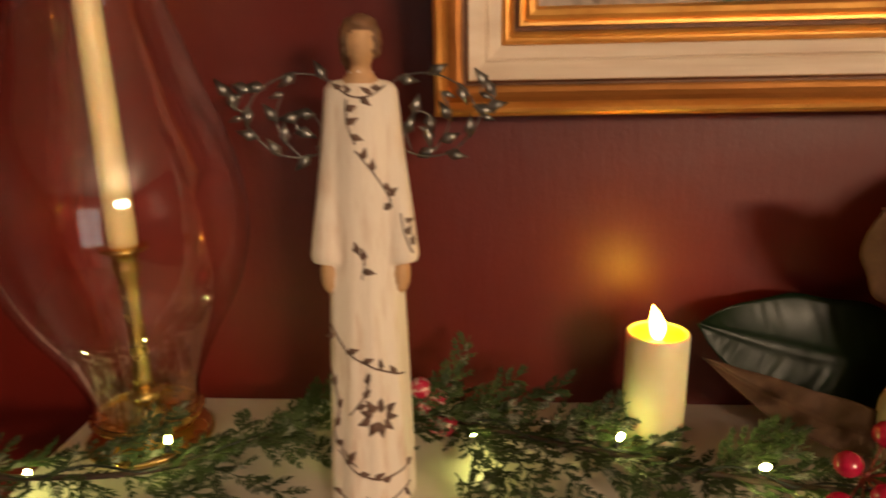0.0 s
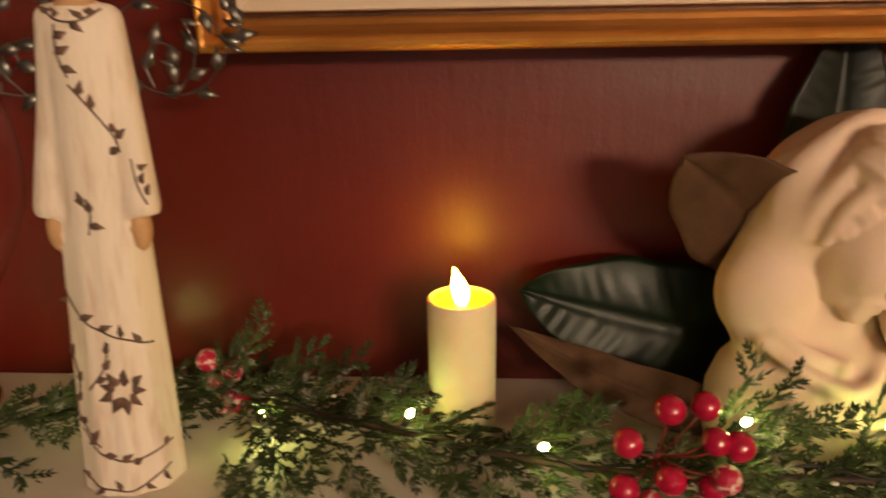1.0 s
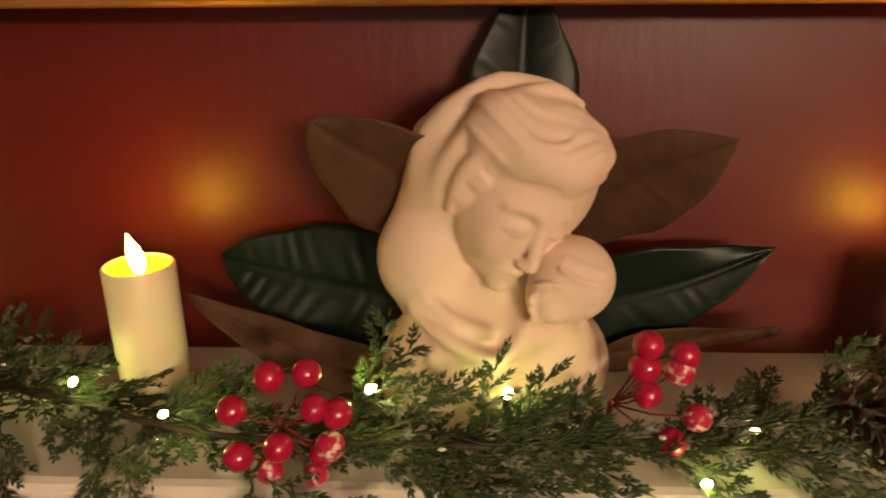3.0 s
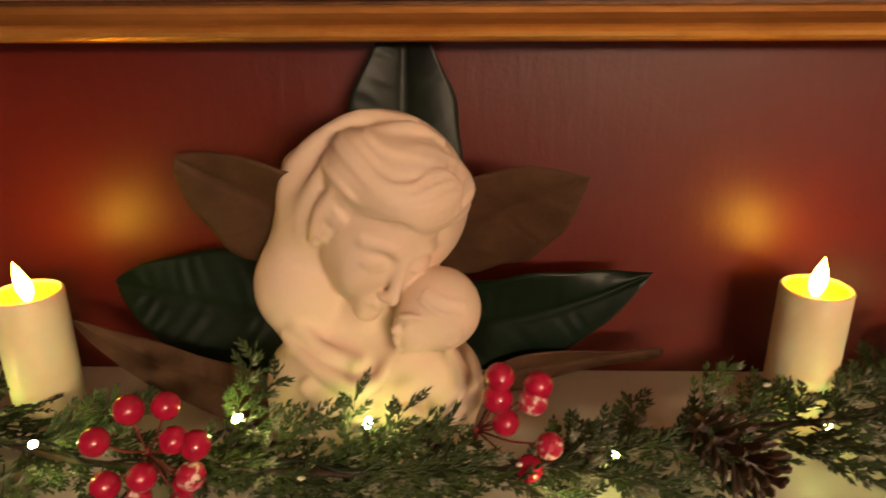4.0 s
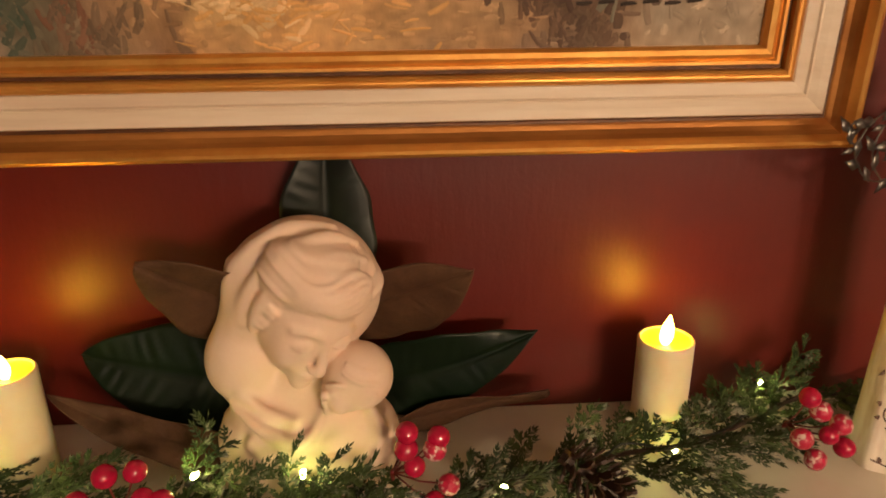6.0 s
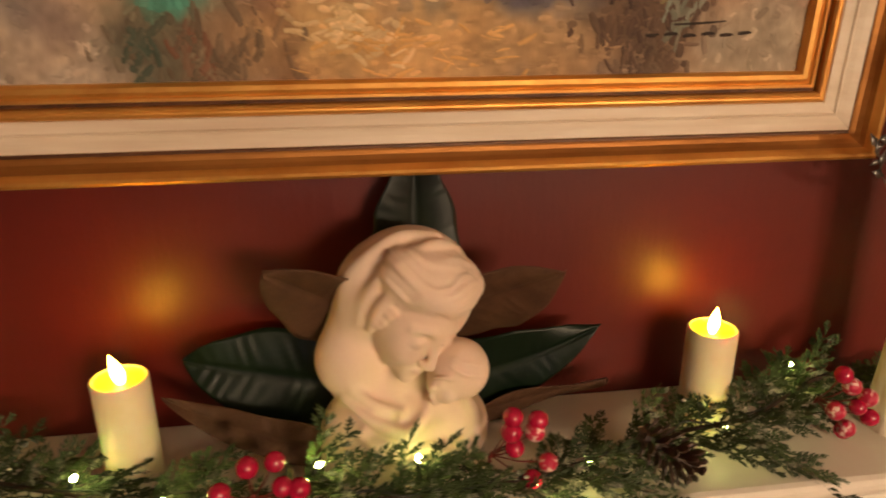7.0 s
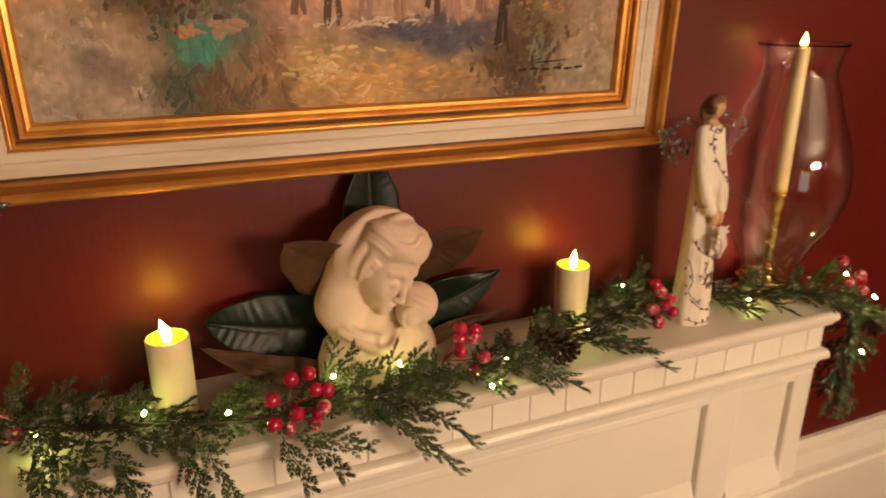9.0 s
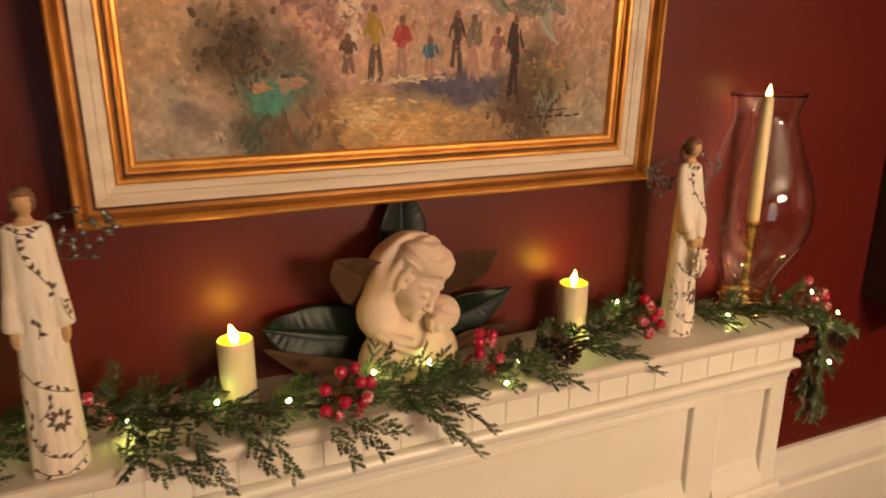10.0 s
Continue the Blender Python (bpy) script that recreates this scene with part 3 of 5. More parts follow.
        stroke(u, top - 0.03 * tall, 0.011, 0.010, 1.5, np.array((0.20, 0.10, 0.06)), 0.0017)
    # signature, as plain dark bars
    for k in range(6):
        stroke(0.80 + 0.024 * k, 0.046 + 0.002 * (k % 2), 0.013, 0.0034, 0.05, np.array((0.03, 0.019, 0.014)), 0.0018)
    stroke(0.86, 0.060, 0.05, 0.0022, 0.05, np.array((0.03, 0.019, 0.014)), 0.0018)
    me = mesh_from("paint_layer", verts, faces, (), smooth=True)
    tint = me.color_attributes.new("pigment", "FLOAT_COLOR", "POINT")
    tint.data.foreach_set("color", np.array(cols, dtype=np.float32).ravel())
    m = material("oil_paint", (0.4, 0.3, 0.2), 0.6, vary=0.1, size=80, bump=0.2, bump_size=420, stretch=(1, 1, 0.5), spec=0.22)
    a = m.node_tree.nodes.new("ShaderNodeAttribute")
    a.attribute_name = "pigment"
    mx = next(n for n in m.node_tree.nodes if n.bl_idname == "ShaderNodeMix")
    m.node_tree.links.new(a.outputs["Color"], mx.inputs[6])
    tagged(part("paint_layer", me, m, canvas, "thick strokes of brown, ochre and teal oil paint"), kind="stuff")
    # mouldings from the sight edge outward
    ring(x0, x1, z0, z1, [(-0.0005, 0.5895), (-0.0005, 0.584), (0.002, 0.580), (0.006, 0.5785), (0.0095, 0.580), (0.011, 0.578), (0.0135, 0.578), (0.0145, 0.582)], "inner_gold_moulding", M_GOLD, f, "orange-gold gilt inner moulding")
    ring(x0, x1, z0, z1, [(0.0145, 0.5825), (0.0175, 0.5825), (0.0178, 0.580)], "dark_groove", M_GOLD_DARK, f, "dark brown groove")
    ring(x0, x1, z0, z1, [(0.0175, 0.5815), (0.0185, 0.577), (0.0205, 0.5755), (0.0225, 0.577), (0.0240, 0.5765), (0.0262, 0.577), (0.0275, 0.579)], "gold_bead", M_GOLD, f, "thin gilt bead")
    ring(x0, x1, z0, z1, [(0.0275, 0.5795), (0.0285, 0.5775), (0.034, 0.576), (0.037, 0.5750), (0.0385, 0.5730), (0.0400, 0.5735), (0.046, 0.571), (0.0525, 0.569), (0.0535, 0.5705)], "white_moulding", M_FRAMEWHITE, f, "whitewashed sloping wood moulding")
    ring(x0, x1, z0, z1, [(0.0535, 0.5725), (0.0555, 0.574), (0.0575, 0.5735)], "outer_groove", M_GOLD_DARK, f, "dark brown groove")
    # the cove's shading is carried by the browner gilt colour
    ring(x0, x1, z0, z1, [(0.0575, 0.574), (0.0590, 0.5730), (0.0625, 0.5715), (0.066, 0.5685), (0.0690, 0.5640)], "outer_cove", M_GOLD_SHADED, f, "gilt cove with its shading put into a browner colour")
    ring(x0, x1, z0, z1, [(0.0690, 0.5640), (0.0705, 0.5605), (0.073, 0.556), (0.0755, 0.5545), (0.078, 0.556), (0.0795, 0.560), (0.0795, 0.570)], "outer_gold_lip", M_GOLD, f, "orange-gold gilt outer lip")
    ring(x0, x1, z0, z1, [(0.0795, 0.570), (0.0785, 0.573), (0.0785, 0.622), (0.04, 0.622), (0.0, 0.605)], "frame_back", M_GOLD_DARK, f, "dark stained frame side")
    return f


painting()


# ---- bust of a mother and child ----
def bust_field(X, Y, Z):
    """Centimetres; the front looks to -y, the mother's face bowed and turned to +x."""
    B = lambda *a, **k: blob(X, Y, Z, *a, **k)
    R = lambda p, r: rope(X, Y, Z, p, r)
    # block of the shoulders, narrowing to the neck
    zz = np.clip(Z, 0, 12)
    hw = np.interp(zz, (0, 2, 5, 7, 8.5, 10, 12), (7.5, 7.7, 7.6, 6.9, 5.5, 3.7, 2.4))
    hd = np.interp(zz, (0, 2, 5, 7, 8.5, 10, 12), (4.6, 4.6, 4.5, 3.9, 3.2, 2.6, 2.2))
    q = np.sqrt(((X + 0.9) / hw) ** 2 + ((Y + 0.1) / hd) ** 2)
    d = np.maximum((q - 1) * np.minimum(hw, hd) * 0.9, Z - 12)
    d = smin(d, B((-1.6, -0.9, 4.6), (5.2, 4.0, 4.4)), 1.2)
    # the child's wrapped body
    d = smin(d, B((4.0, -1.2, 5.2), (3.2, 3.1, 3.9), turn=-8), 0.7)
    d = smin(d, B((0.9, -2.4, 7.4), (2.2, 1.7, 2.0)), 0.9)
    # hood round the head, falling over the shoulder
    hood = B((0.1, 0.5, 18.3), (6.0, 4.8, 6.0), turn=10)
    hood = smin(hood, B((-4.0, 0.2, 18.2), (2.6, 3.6, 4.3), turn=14), 1.2)
    fall = smin(B((-5.3, -0.4, 12.6), (3.3, 2.9, 4.0), turn=12), B((-3.8, 0.6, 14.8), (3.0, 2.6, 4.0)), 1.0)
    fall = smin(fall, B((-5.0, 0.0, 15.8), (2.1, 2.4, 3.2), turn=14), 1.0)
    fall = smin(fall, B((-3.8, -0.2, 9.2), (3.3, 2.4, 2.4), turn=-20), 1.2)
    d = smin(d, fall, 0.35)
    d = smin(d, hood, 0.7)
    # folds of the hood, fanning up from beside the ear and over the crown
    for p, r in ((((-5.3, -1.6, 16.6), (-5.5, -1.5, 18.6), (-4.9, -1.6, 20.8), (-3.2, -1.8, 22.6), (-0.6, -1.2, 24.0), (2.6, -0.4, 23.7)), (0.3, 0.6, 0.75, 0.75, 0.6, 0.2)),
                 (((-4.3, -3.0, 17.2), (-3.9, -3.4, 19.2), (-2.4, -3.8, 21.4), (-0.2, -3.5, 23.0), (2.4, -2.4, 23.6), (4.4, -1.0, 22.6)), (0.3, 0.55, 0.65, 0.65, 0.55, 0.2)),
                 (((-3.6, -3.9, 16.8), (-2.9, -4.5, 18.9), (-1.6, -4.9, 20.4), (0.6, -4.6, 21.9), (3.0, -3.6, 22.5), (5.0, -2.2, 21.6)), (0.3, 0.5, 0.55, 0.55, 0.5, 0.25)),
                 (((-5.7, -0.2, 19.6), (-5.4, -0.5, 21.0), (-4.6, -1.0, 21.6)), (0.3, 0.45, 0.3))):
        d = smin(d, R(p, r), 0.75)
    # collar, neckline and sleeve folds
    for p, r in ((((-6.0, -2.8, 9.4), (-4.4, -4.1, 8.4), (-2.6, -4.7, 7.5), (-1.0, -5.0, 7.0), (0.4, -4.8, 7.7), (1.3, -3.6, 9.0)), (0.3, 0.4, 0.5, 0.5, 0.4, 0.1)),
                 (((-4.8, -4.2, 6.6), (-2.6, -5.1, 5.3), (0.2, -5.3, 4.9), (2.2, -5.0, 5.4)), (0.3, 0.5, 0.5, 0.3)),
                 (((5.0, -3.1, 8.8), (5.6, -3.6, 7.4), (5.2, -4.2, 5.9), (3.8, -4.7, 5.0), (2.2, -5.0, 4.6)), (0.4, 0.5, 0.5, 0.45, 0.3)),
                 (((-5.2, -3.0, 10.4), (-3.4, -3.6, 9.2), (-1.4, -3.9, 8.4)), (0.2, 0.35, 0.2))):
        d = smin(d, R(p, r), 1.1)
    # the head has axes of its own: across, back and up the face from the chin
    px, py, pz = X + 0.38, Y + 3.53, Z - 11.13
    U = 0.772 * px + 0.586 * py - 0.248 * pz
    W = 0.445 * px - 0.219 * py + 0.868 * pz
    V = -(0.455 * px - 0.780 * py - 0.430 * pz)
    FB = lambda c, r, turn=0.0: blob(U, V, W, c, r, turn)
    FR = lambda p, r: rope(U, V, W, p, r)
    # hair drawn back from the brow, combed in strands
    hair = smin(FB((0.2, 4.2, 9.0), (4.4, 4.3, 2.7)), FB((-3.5, 4.2, 6.4), (1.0, 1.7, 2.9), turn=8), 0.9)
    hair = smin(hair, FB((-3.0, 4.4, 9.0), (1.9, 2.2, 2.3)), 0.9)
    hair = smin(hair, FB((3.1, 2.7, 9.0), (1.3, 1.7, 1.9)), 0.7)
    flow = W - 0.09 * U * U - 0.25 * U
    hair = hair - 0.10 * np.sin(flow * 3.4 + 0.8 * np.sin(U * 0.9)) - 0.045 * np.sin(flow * 8.0 + 1.3 * np.sin(U * 1.7) + V)
    d = smin(d, hair, 0.25)
    for k in range(8):
        strand = []
        for e in (3.0 - 0.2 * k, 2.2, 1.2, 0.0, -1.2, -2.4, -3.3, -3.9):
            up = 8.25 + 0.36 * k + 0.42 * math.sin(1.15 * e - 2.6 + 0.5 * k) - 0.17 * max(0.0, -e - 0.8) ** 2 * (1 - 0.06 * k)
            inside = 1 - ((e - 0.2) / 4.4) ** 2 - ((max(up, 7.9) - 9.0) / 2.7) ** 2
            strand.append((e, 4.2 - 4.3 * math.sqrt(max(0.04, inside)) + 0.55 * max(0.0, 7.9 - up), up))
        d = smin(d, FR(strand, (0.10, 0.20, 0.26, 0.24, 0.22, 0.22, 0.20, 0.12)), 0.22)
    # neck, deep under the jaw
    d = smin(d, R(((-0.6, 1.2, 14.0), (-1.0, 0.6, 10.0), (-1.0, 0.0, 7.5)), (2.4, 2.4, 2.8)), 0.8)
    # face: forehead, cheeks, chin
    face = FB((0.0, 3.55, 6.5), (3.35, 3.65, 4.3))
    face = smin(face, FB((0.0, 2.85, 3.2), (2.75, 2.7, 3.5)), 1.2)
    face = smin(face, FB((0.0, 0.75, 0.45), (0.95, 0.8, 0.8)), 0.8)
    face = smin(face, FB((0.0, 0.75, 1.65), (1.25, 0.8, 0.95)), 0.6)
    face = smin(face, FB((-1.9, 3.0, 4.4), (1.75, 2.5, 2.9)), 0.8)
    for s in (-1, 1):
        face = -smin(-face, FB((s * 1.55, -0.50, 5.45), (1.15, 0.80, 0.55)), 0.35)
        face = smin(face, FB((s * 1.62, 0.86, 5.02), (1.00, 0.90, 0.62)), 0.12)
        face = smin(face, FR(((s * 0.85, 0.16, 4.85), (s * 1.65, 0.03, 4.66), (s * 2.45, 0.48, 4.90)), 0.11), 0.08)
        face = smin(face, FR(((s * 0.5, 0.08, 6.0), (s * 1.5, 0.05, 6.45), (s * 2.7, 0.95, 6.1)), (0.20, 0.22, 0.14)), 0.7)
        face = smin(face, FB((s * 1.75, 1.15, 3.5), (1.15, 0.90, 1.25)), 1.0)
        face = smin(face, FB((s * 0.42, -0.28, 2.80), (0.32, 0.38, 0.30)), 0.25)
    face = smin(face, FR(((0, 0.30, 6.1), (0, -0.15, 4.8), (0, -0.65, 3.5), (0, -0.80, 3.0)), (0.36, 0.36, 0.42, 0.45)), 0.55)
    face = smin(face, FR(((0, -0.1, 2.5), (0, 0.0, 2.2), (0, -0.08, 1.95)), (0.22, 0.2, 0.2)), 0.3)
    face = smin(face, FR(((-0.95, 0.42, 1.68), (-0.35, -0.06, 1.86), (0, -0.06, 1.80), (0.35, -0.06, 1.86), (0.95, 0.42, 1.68)), (0.12, 0.27, 0.25, 0.27, 0.12)), 0.12)
    face = smin(face, FR(((-0.85, 0.42, 1.50), (0, -0.04, 1.30), (0.85, 0.42, 1.50)), (0.10, 0.26, 0.10)), 0.12)
    d = smin(d, face, 0.22)
    # the child's head, its face up against the mother's mouth
    baby = B((4.15, -2.7, 11.8), (2.75, 2.75, 2.8), turn=-20)
    baby = smin(baby, B((2.6, -3.7, 10.8), (1.45, 1.5, 1.6)), 0.8)
    for c, r, k in (((1.50, -4.75, 11.25), (0.36, 0.42, 0.42), 0.22), ((2.75, -5.0, 10.45), (0.85, 0.60, 0.70), 0.3), ((1.75, -4.75, 9.85), (0.45, 0.42, 0.38), 0.25),
                    ((1.45, -4.85, 10.70), (0.34, 0.30, 0.15), 0.08), ((1.50, -4.80, 10.36), (0.32, 0.30, 0.15), 0.08)):
        baby = smin(baby, B(c, r), k)
    baby = -smin(-baby, B((2.20, -5.55, 11.75), (0.62, 0.45, 0.34), turn=-25), 0.15)
    baby = smin(baby, B((2.30, -4.85, 11.66), (0.46, 0.34, 0.26), turn=-25), 0.08)
    baby = smin(baby, R(((1.7, -4.75, 12.2), (2.4, -5.25, 12.45), (3.2, -5.35, 12.3)), (0.16, 0.22, 0.12)), 0.25)
    baby = smin(baby, R(((4.9, -5.2, 11.5), (5.4, -5.05, 11.3), (5.5, -4.85, 10.7), (5.0, -4.95, 10.3)), (0.16, 0.20, 0.18, 0.14)), 0.14)
    for p in (((3.0, -4.9, 13.4), (4.2, -5.4, 12.7), (5.4, -5.1, 12.3), (6.2, -4.3, 11.6)), ((3.4, -4.5, 13.9), (4.6, -4.9, 13.4), (5.8, -4.5, 12.9))):
        baby = smin(baby, R(p, (0.10, 0.16, 0.16, 0.10)[:len(p)]), 0.22)
    d = smin(d, baby, 0.2)
    return np.maximum(d, -Z)


def bust():
    pts, quads = surface("bust", bust_field, (-9.8, -7.4, -0.3), (8.4, 6.0, 25.6), 0.16)
    me = mesh_from("mother_and_child_bust", pts * 0.01, quads, (M_BISQUE,))
    ob = part("mother_and_child_bust", me, M_BISQUE)
    ob.matrix_basis = Matrix.Translation((1.084, 0.533, TOP)) @ pose(0, 0, 0, 0, 0, 0)
    tagged(ob, "cream bisque bust of veiled mother cradling a child", "statue")


bust()


# ---- tall robed figurines with wire wings ----
def robe_field(holding):
    def cloth(X, Y, Z):
        # body: an ellipse whose half width and depth change with height
        zz = np.clip(Z, 0, 32)
        hw = np.interp(zz, (0, 2, 8, 15, 20, 27, 30.5, 31.8), (3.3, 3.25, 3.05, 2.8, 2.6, 2.2, 1.9, 0.9))
        hd = np.interp(zz, (0, 2, 8, 15, 20, 27, 30.5, 31.8), (2.9, 2.8, 2.4, 2.0, 1.9, 1.6, 1.4, 0.8))
        yc = np.interp(zz, (0, 15, 32), (0.0, 0.1, 0.35))
        q = np.sqrt((X / hw) ** 2 + ((Y - yc) / hd) ** 2)
        d = (q - 1) * np.minimum(hw, hd) * 0.9
        d = d - 0.07 * np.sin(np.arctan2(Y - yc, X) * 9 + 1.0) * np.clip((26 - Z) / 20, 0, 1)
        d = np.maximum(np.maximum(d, -Z), Z - 32)
        for s in (-1, 1):
            if holding:
                arm = rope(X, Y, Z, ((s * 1.6, 0.3, 30.4), (s * 2.0, -0.3, 26.0), (s * 1.8, -1.5, 21.5), (s * 1.1, -2.2, 19.0)), (0.95, 0.95, 1.0, 0.95))
            else:
                arm = rope(X, Y, Z, ((s * 1.6, 0.4, 30.5), (s * 2.1, 0.3, 26.0), (s * 2.55, -0.2, 22.0), (s * 2.75, -0.5, 19.4)), (0.95, 0.92, 0.98, 1.10))
                arm = np.maximum(arm, 18.8 - Z)
            d = smin(d, arm, 0.45)
        return d

    def skin(X, Y, Z):
        B = lambda *a, **k: blob(X, Y, Z, *a, **k)
        d = smin(B((0.15, -0.15, 33.9), (1.05, 1.15, 1.5)), rope(X, Y, Z, ((0, 0.5, 31.0), (0.1, 0.2, 33.0)), (0.85, 0.62)), 0.4)
        d = smin(d, B((0, 0.2, 31.2), (1.3, 0.9, 0.8)), 0.5)
        for s in (-1, 1):
            if holding:
                d = np.minimum(d, B((s * 0.6, -2.7, 17.8), (0.7, 0.6, 1.2)))
            else:
                d = np.minimum(d, B((s * 2.6, -0.6, 18.0), (0.62, 0.75, 1.5)))
        return d

    def hair(X, Y, Z):
        B = lambda *a, **k: blob(X, Y, Z, *a, **k)
        d = smin(B((0.1, 0.45, 34.3), (1.32, 1.3, 1.35)), B((-0.35, 1.3, 33.2), (1.1, 0.8, 1.5)), 0.5)
        d = smin(d, B((0.1, -0.15, 35.0), (1.1, 1.15, 0.7)), 0.4)
        for s in (-1, 1):
            d = smin(d, B((0.1 + s * 1.0, -0.1, 33.9), (0.42, 0.8, 1.1)), 0.3)
        return d - 0.05 * np.sin(Z * 9 + X * 3)
    return cloth, skin, hair


def figurine(at, turn, holding, label, lean=(0, 0)):
    cloth, skin, hair = robe_field(holding)
    whole = lambda X, Y, Z: np.minimum(np.minimum(cloth(X, Y, Z), skin(X, Y, Z)), hair(X, Y, Z))
    pts, quads = surface("robe", whole, (-5, -5, -0.3), (5, 4, 36.4), 0.17)
    mid = pts[quads].mean(1)
    ds = np.stack([cloth(*mid.T), skin(*mid.T), hair(*mid.T)], 1)
    idx = list(ds.argmin(1))
    verts, faces = [Vector(p) * 0.01 for p in pts], [tuple(int(i) for i in q) for q in quads]
    rng = random.Random(5 if holding else 3)

    def add_tube(points, radii, mat, n=5):
        v, f = tube_data(points, radii, n, len(verts))
        verts.extend(v)
        faces.extend(f)
        idx.extend([mat] * len(f))

    def add_leaf(c, d, up, length, wide, mat, thick=0.0006):
        c, d, up = Vector(c), Vector(d).normalized(), Vector(up)
        s = d.cross(up).normalized()
        nrm = s.cross(d).normalized()
        b = len(verts)
        ring_ = [c - d * length / 2, c - d * length * 0.12 + s * wide / 2, c + d * length / 2, c - d * length * 0.12 - s * wide / 2]
        verts.extend(ring_ + [p - nrm * thick for p in ring_] + [c + nrm * thick, c - nrm * thick * 2])
        for k in range(4):
            j = (k + 1) % 4
            faces.extend([(b + k, b + j, b + 8), (b + 4 + j, b + 4 + k, b + 9), (b + k, b + 4 + k, b + 4 + j, b + j)])
            idx.extend([mat] * 3)

    def front(x, z):
        """Where the robe's front lies at x, z (centimetres)."""
        y = np.linspace(-5, 2, 240)
        d = cloth(np.full(240, x), y, np.full(240, z))
        k = int(np.argmax(d < 0.02))
        return (x * 0.01, float(y[k]) * 0.01 - 0.0003, z * 0.01)

    def vine(pts2, r=0.0007, leaves=True):
        path = smooth_path([(x, 0, z) for x, z in pts2], 7)
        p3 = [front(p.x, p.z) for p in path]
        add_tube(p3, r, 3)
        if leaves:
            for k in range(3, len(p3) - 2, 4):
                c = Vector(p3[k])
                d = Vector((rng.uniform(-1, 1), 0, rng.uniform(-0.3, 1))).normalized()
                add_leaf(front((c.x + d.x * 0.004) * 100, (c.z + d.z * 0.004) * 100), d, (0, -1, 0), 0.0105, 0.0056, 3)
    vine(((-1.6, 31.0), (-0.6, 30.4), (0.6, 30.4), (1.7, 31.1)))
    vine(((-0.9, 30.2), (-0.9, 28.6), (-0.4, 27.2)))
    vine(((-0.4, 26.8), (0.7, 25.4), (1.7, 23.8), (2.0, 22.8)))
    vine(((2.6, 22.4), (2.9, 20.8), (3.4, 19.6)))
    vine(((-0.8, 20.0), (0.0, 19.2), (-0.2, 17.8)) if not holding else ((-2.2, 20.0), (-2.4, 18.5)))
    vine(((-2.6, 14.2), (-1.4, 12.4), (0.6, 11.2), (2.6, 10.4)))
    vine(((-2.8, 11.0), (-2.2, 8.0), (-2.6, 5.6), (-1.0, 3.6)))
    vine(((-2.4, 4.6), (-0.8, 3.0), (1.2, 2.6), (3.0, 3.2)))
    vine(((-2.9, 1.2), (-1.0, 0.6), (1.0, 0.5), (2.9, 1.6)))
    vine(((-1.4, 7.6), (-0.3, 9.0), (0.2, 10.8)), leaves=True)
    for k in range(9):
        a = k * 0.7
        c = front(0.7 + 0.75 * math.cos(a) * (1 + 0.3 * (k % 2)), 7.4 + 0.95 * math.sin(a))
        add_leaf(c, (math.cos(a), 0, math.sin(a)), (0, -1, 0), 0.014, 0.0085, 3)
    if holding:
        # carved bouquet
        for k in range(26):
            a, r = k * 2.4, 0.0016 * math.sqrt(k)
            add_leaf((0.004 * math.cos(a) * 1.6, -0.031 - 0.010 * rng.random(), 0.158 - r * 2.2 + 0.012 * math.sin(a)), (math.cos(a), -0.4, math.sin(a)), (0, -1, 0.2), 0.020, 0.012, 0, 0.0018)
        add_tube([(0, -0.036, 0.165), (0.002, -0.042, 0.14), (-0.002, -0.040, 0.118)], (0.006, 0.007, 0.003), 0, 8)
    # wings: wire sprays with leaves, on both sides of the back
    for s in (-1, 1):
        for pts3 in (((0.010, 0.020, 0.305), (0.030, 0.022, 0.317), (0.052, 0.020, 0.318), (0.072, 0.016, 0.308), (0.082, 0.014, 0.294), (0.090, 0.013, 0.297), (0.093, 0.013, 0.306), (0.087, 0.013, 0.311), (0.083, 0.013, 0.305)),
                     ((0.010, 0.020, 0.290), (0.024, 0.022, 0.268), (0.044, 0.021, 0.260), (0.064, 0.018, 0.264), (0.078, 0.015, 0.278), (0.084, 0.014, 0.290)),
                     ((0.046, 0.021, 0.260), (0.058, 0.020, 0.274), (0.062, 0.019, 0.290), (0.056, 0.019, 0.306)),
                     ((0.034, 0.021, 0.264), (0.030, 0.020, 0.280), (0.038, 0.020, 0.292), (0.048, 0.020, 0.288), (0.046, 0.020, 0.279), (0.040, 0.020, 0.281))):
            path = smooth_path([(s * x, y, z) for x, y, z in pts3], 6)
            add_tube(path, 0.0007, 4, 5)
            for k in range(5, len(path) - 4, 6):
                d = (path[k + 1] - path[k - 1]).normalized()
                o = Vector((-d.z, 0, d.x)) * (1 if (k // 6) % 2 else -1)
                add_leaf(path[k] + (d + o * 0.7).normalized() * 0.006, d + o * 0.7, (0.2, -1, 0.2), 0.0175, 0.0090, 4)
            add_leaf(path[-1] + Vector((s * 0.005, 0, -0.002)), (s, 0, -0.4), (0.1, -1, 0.2), 0.012, 0.005, 4)
    me = mesh_from("robed_figurine", verts, faces, (M_ANGEL, M_SKIN, M_HAIR, M_VINE, M_WIRE), True, idx)
    ob = part("robed_figurine", me, None)
    ob.matrix_basis = Matrix.Translation(at) @ pose(0, 0, 0, lean[0], lean[1], turn)
    tagged(ob, label, "figurine", "winged figurines")


figurine((0.595, 0.483, TOP + 0.0006), 6, False, "white robed resin figurine with brown vines, arms down and wire wings", (-2.0, 0.9))
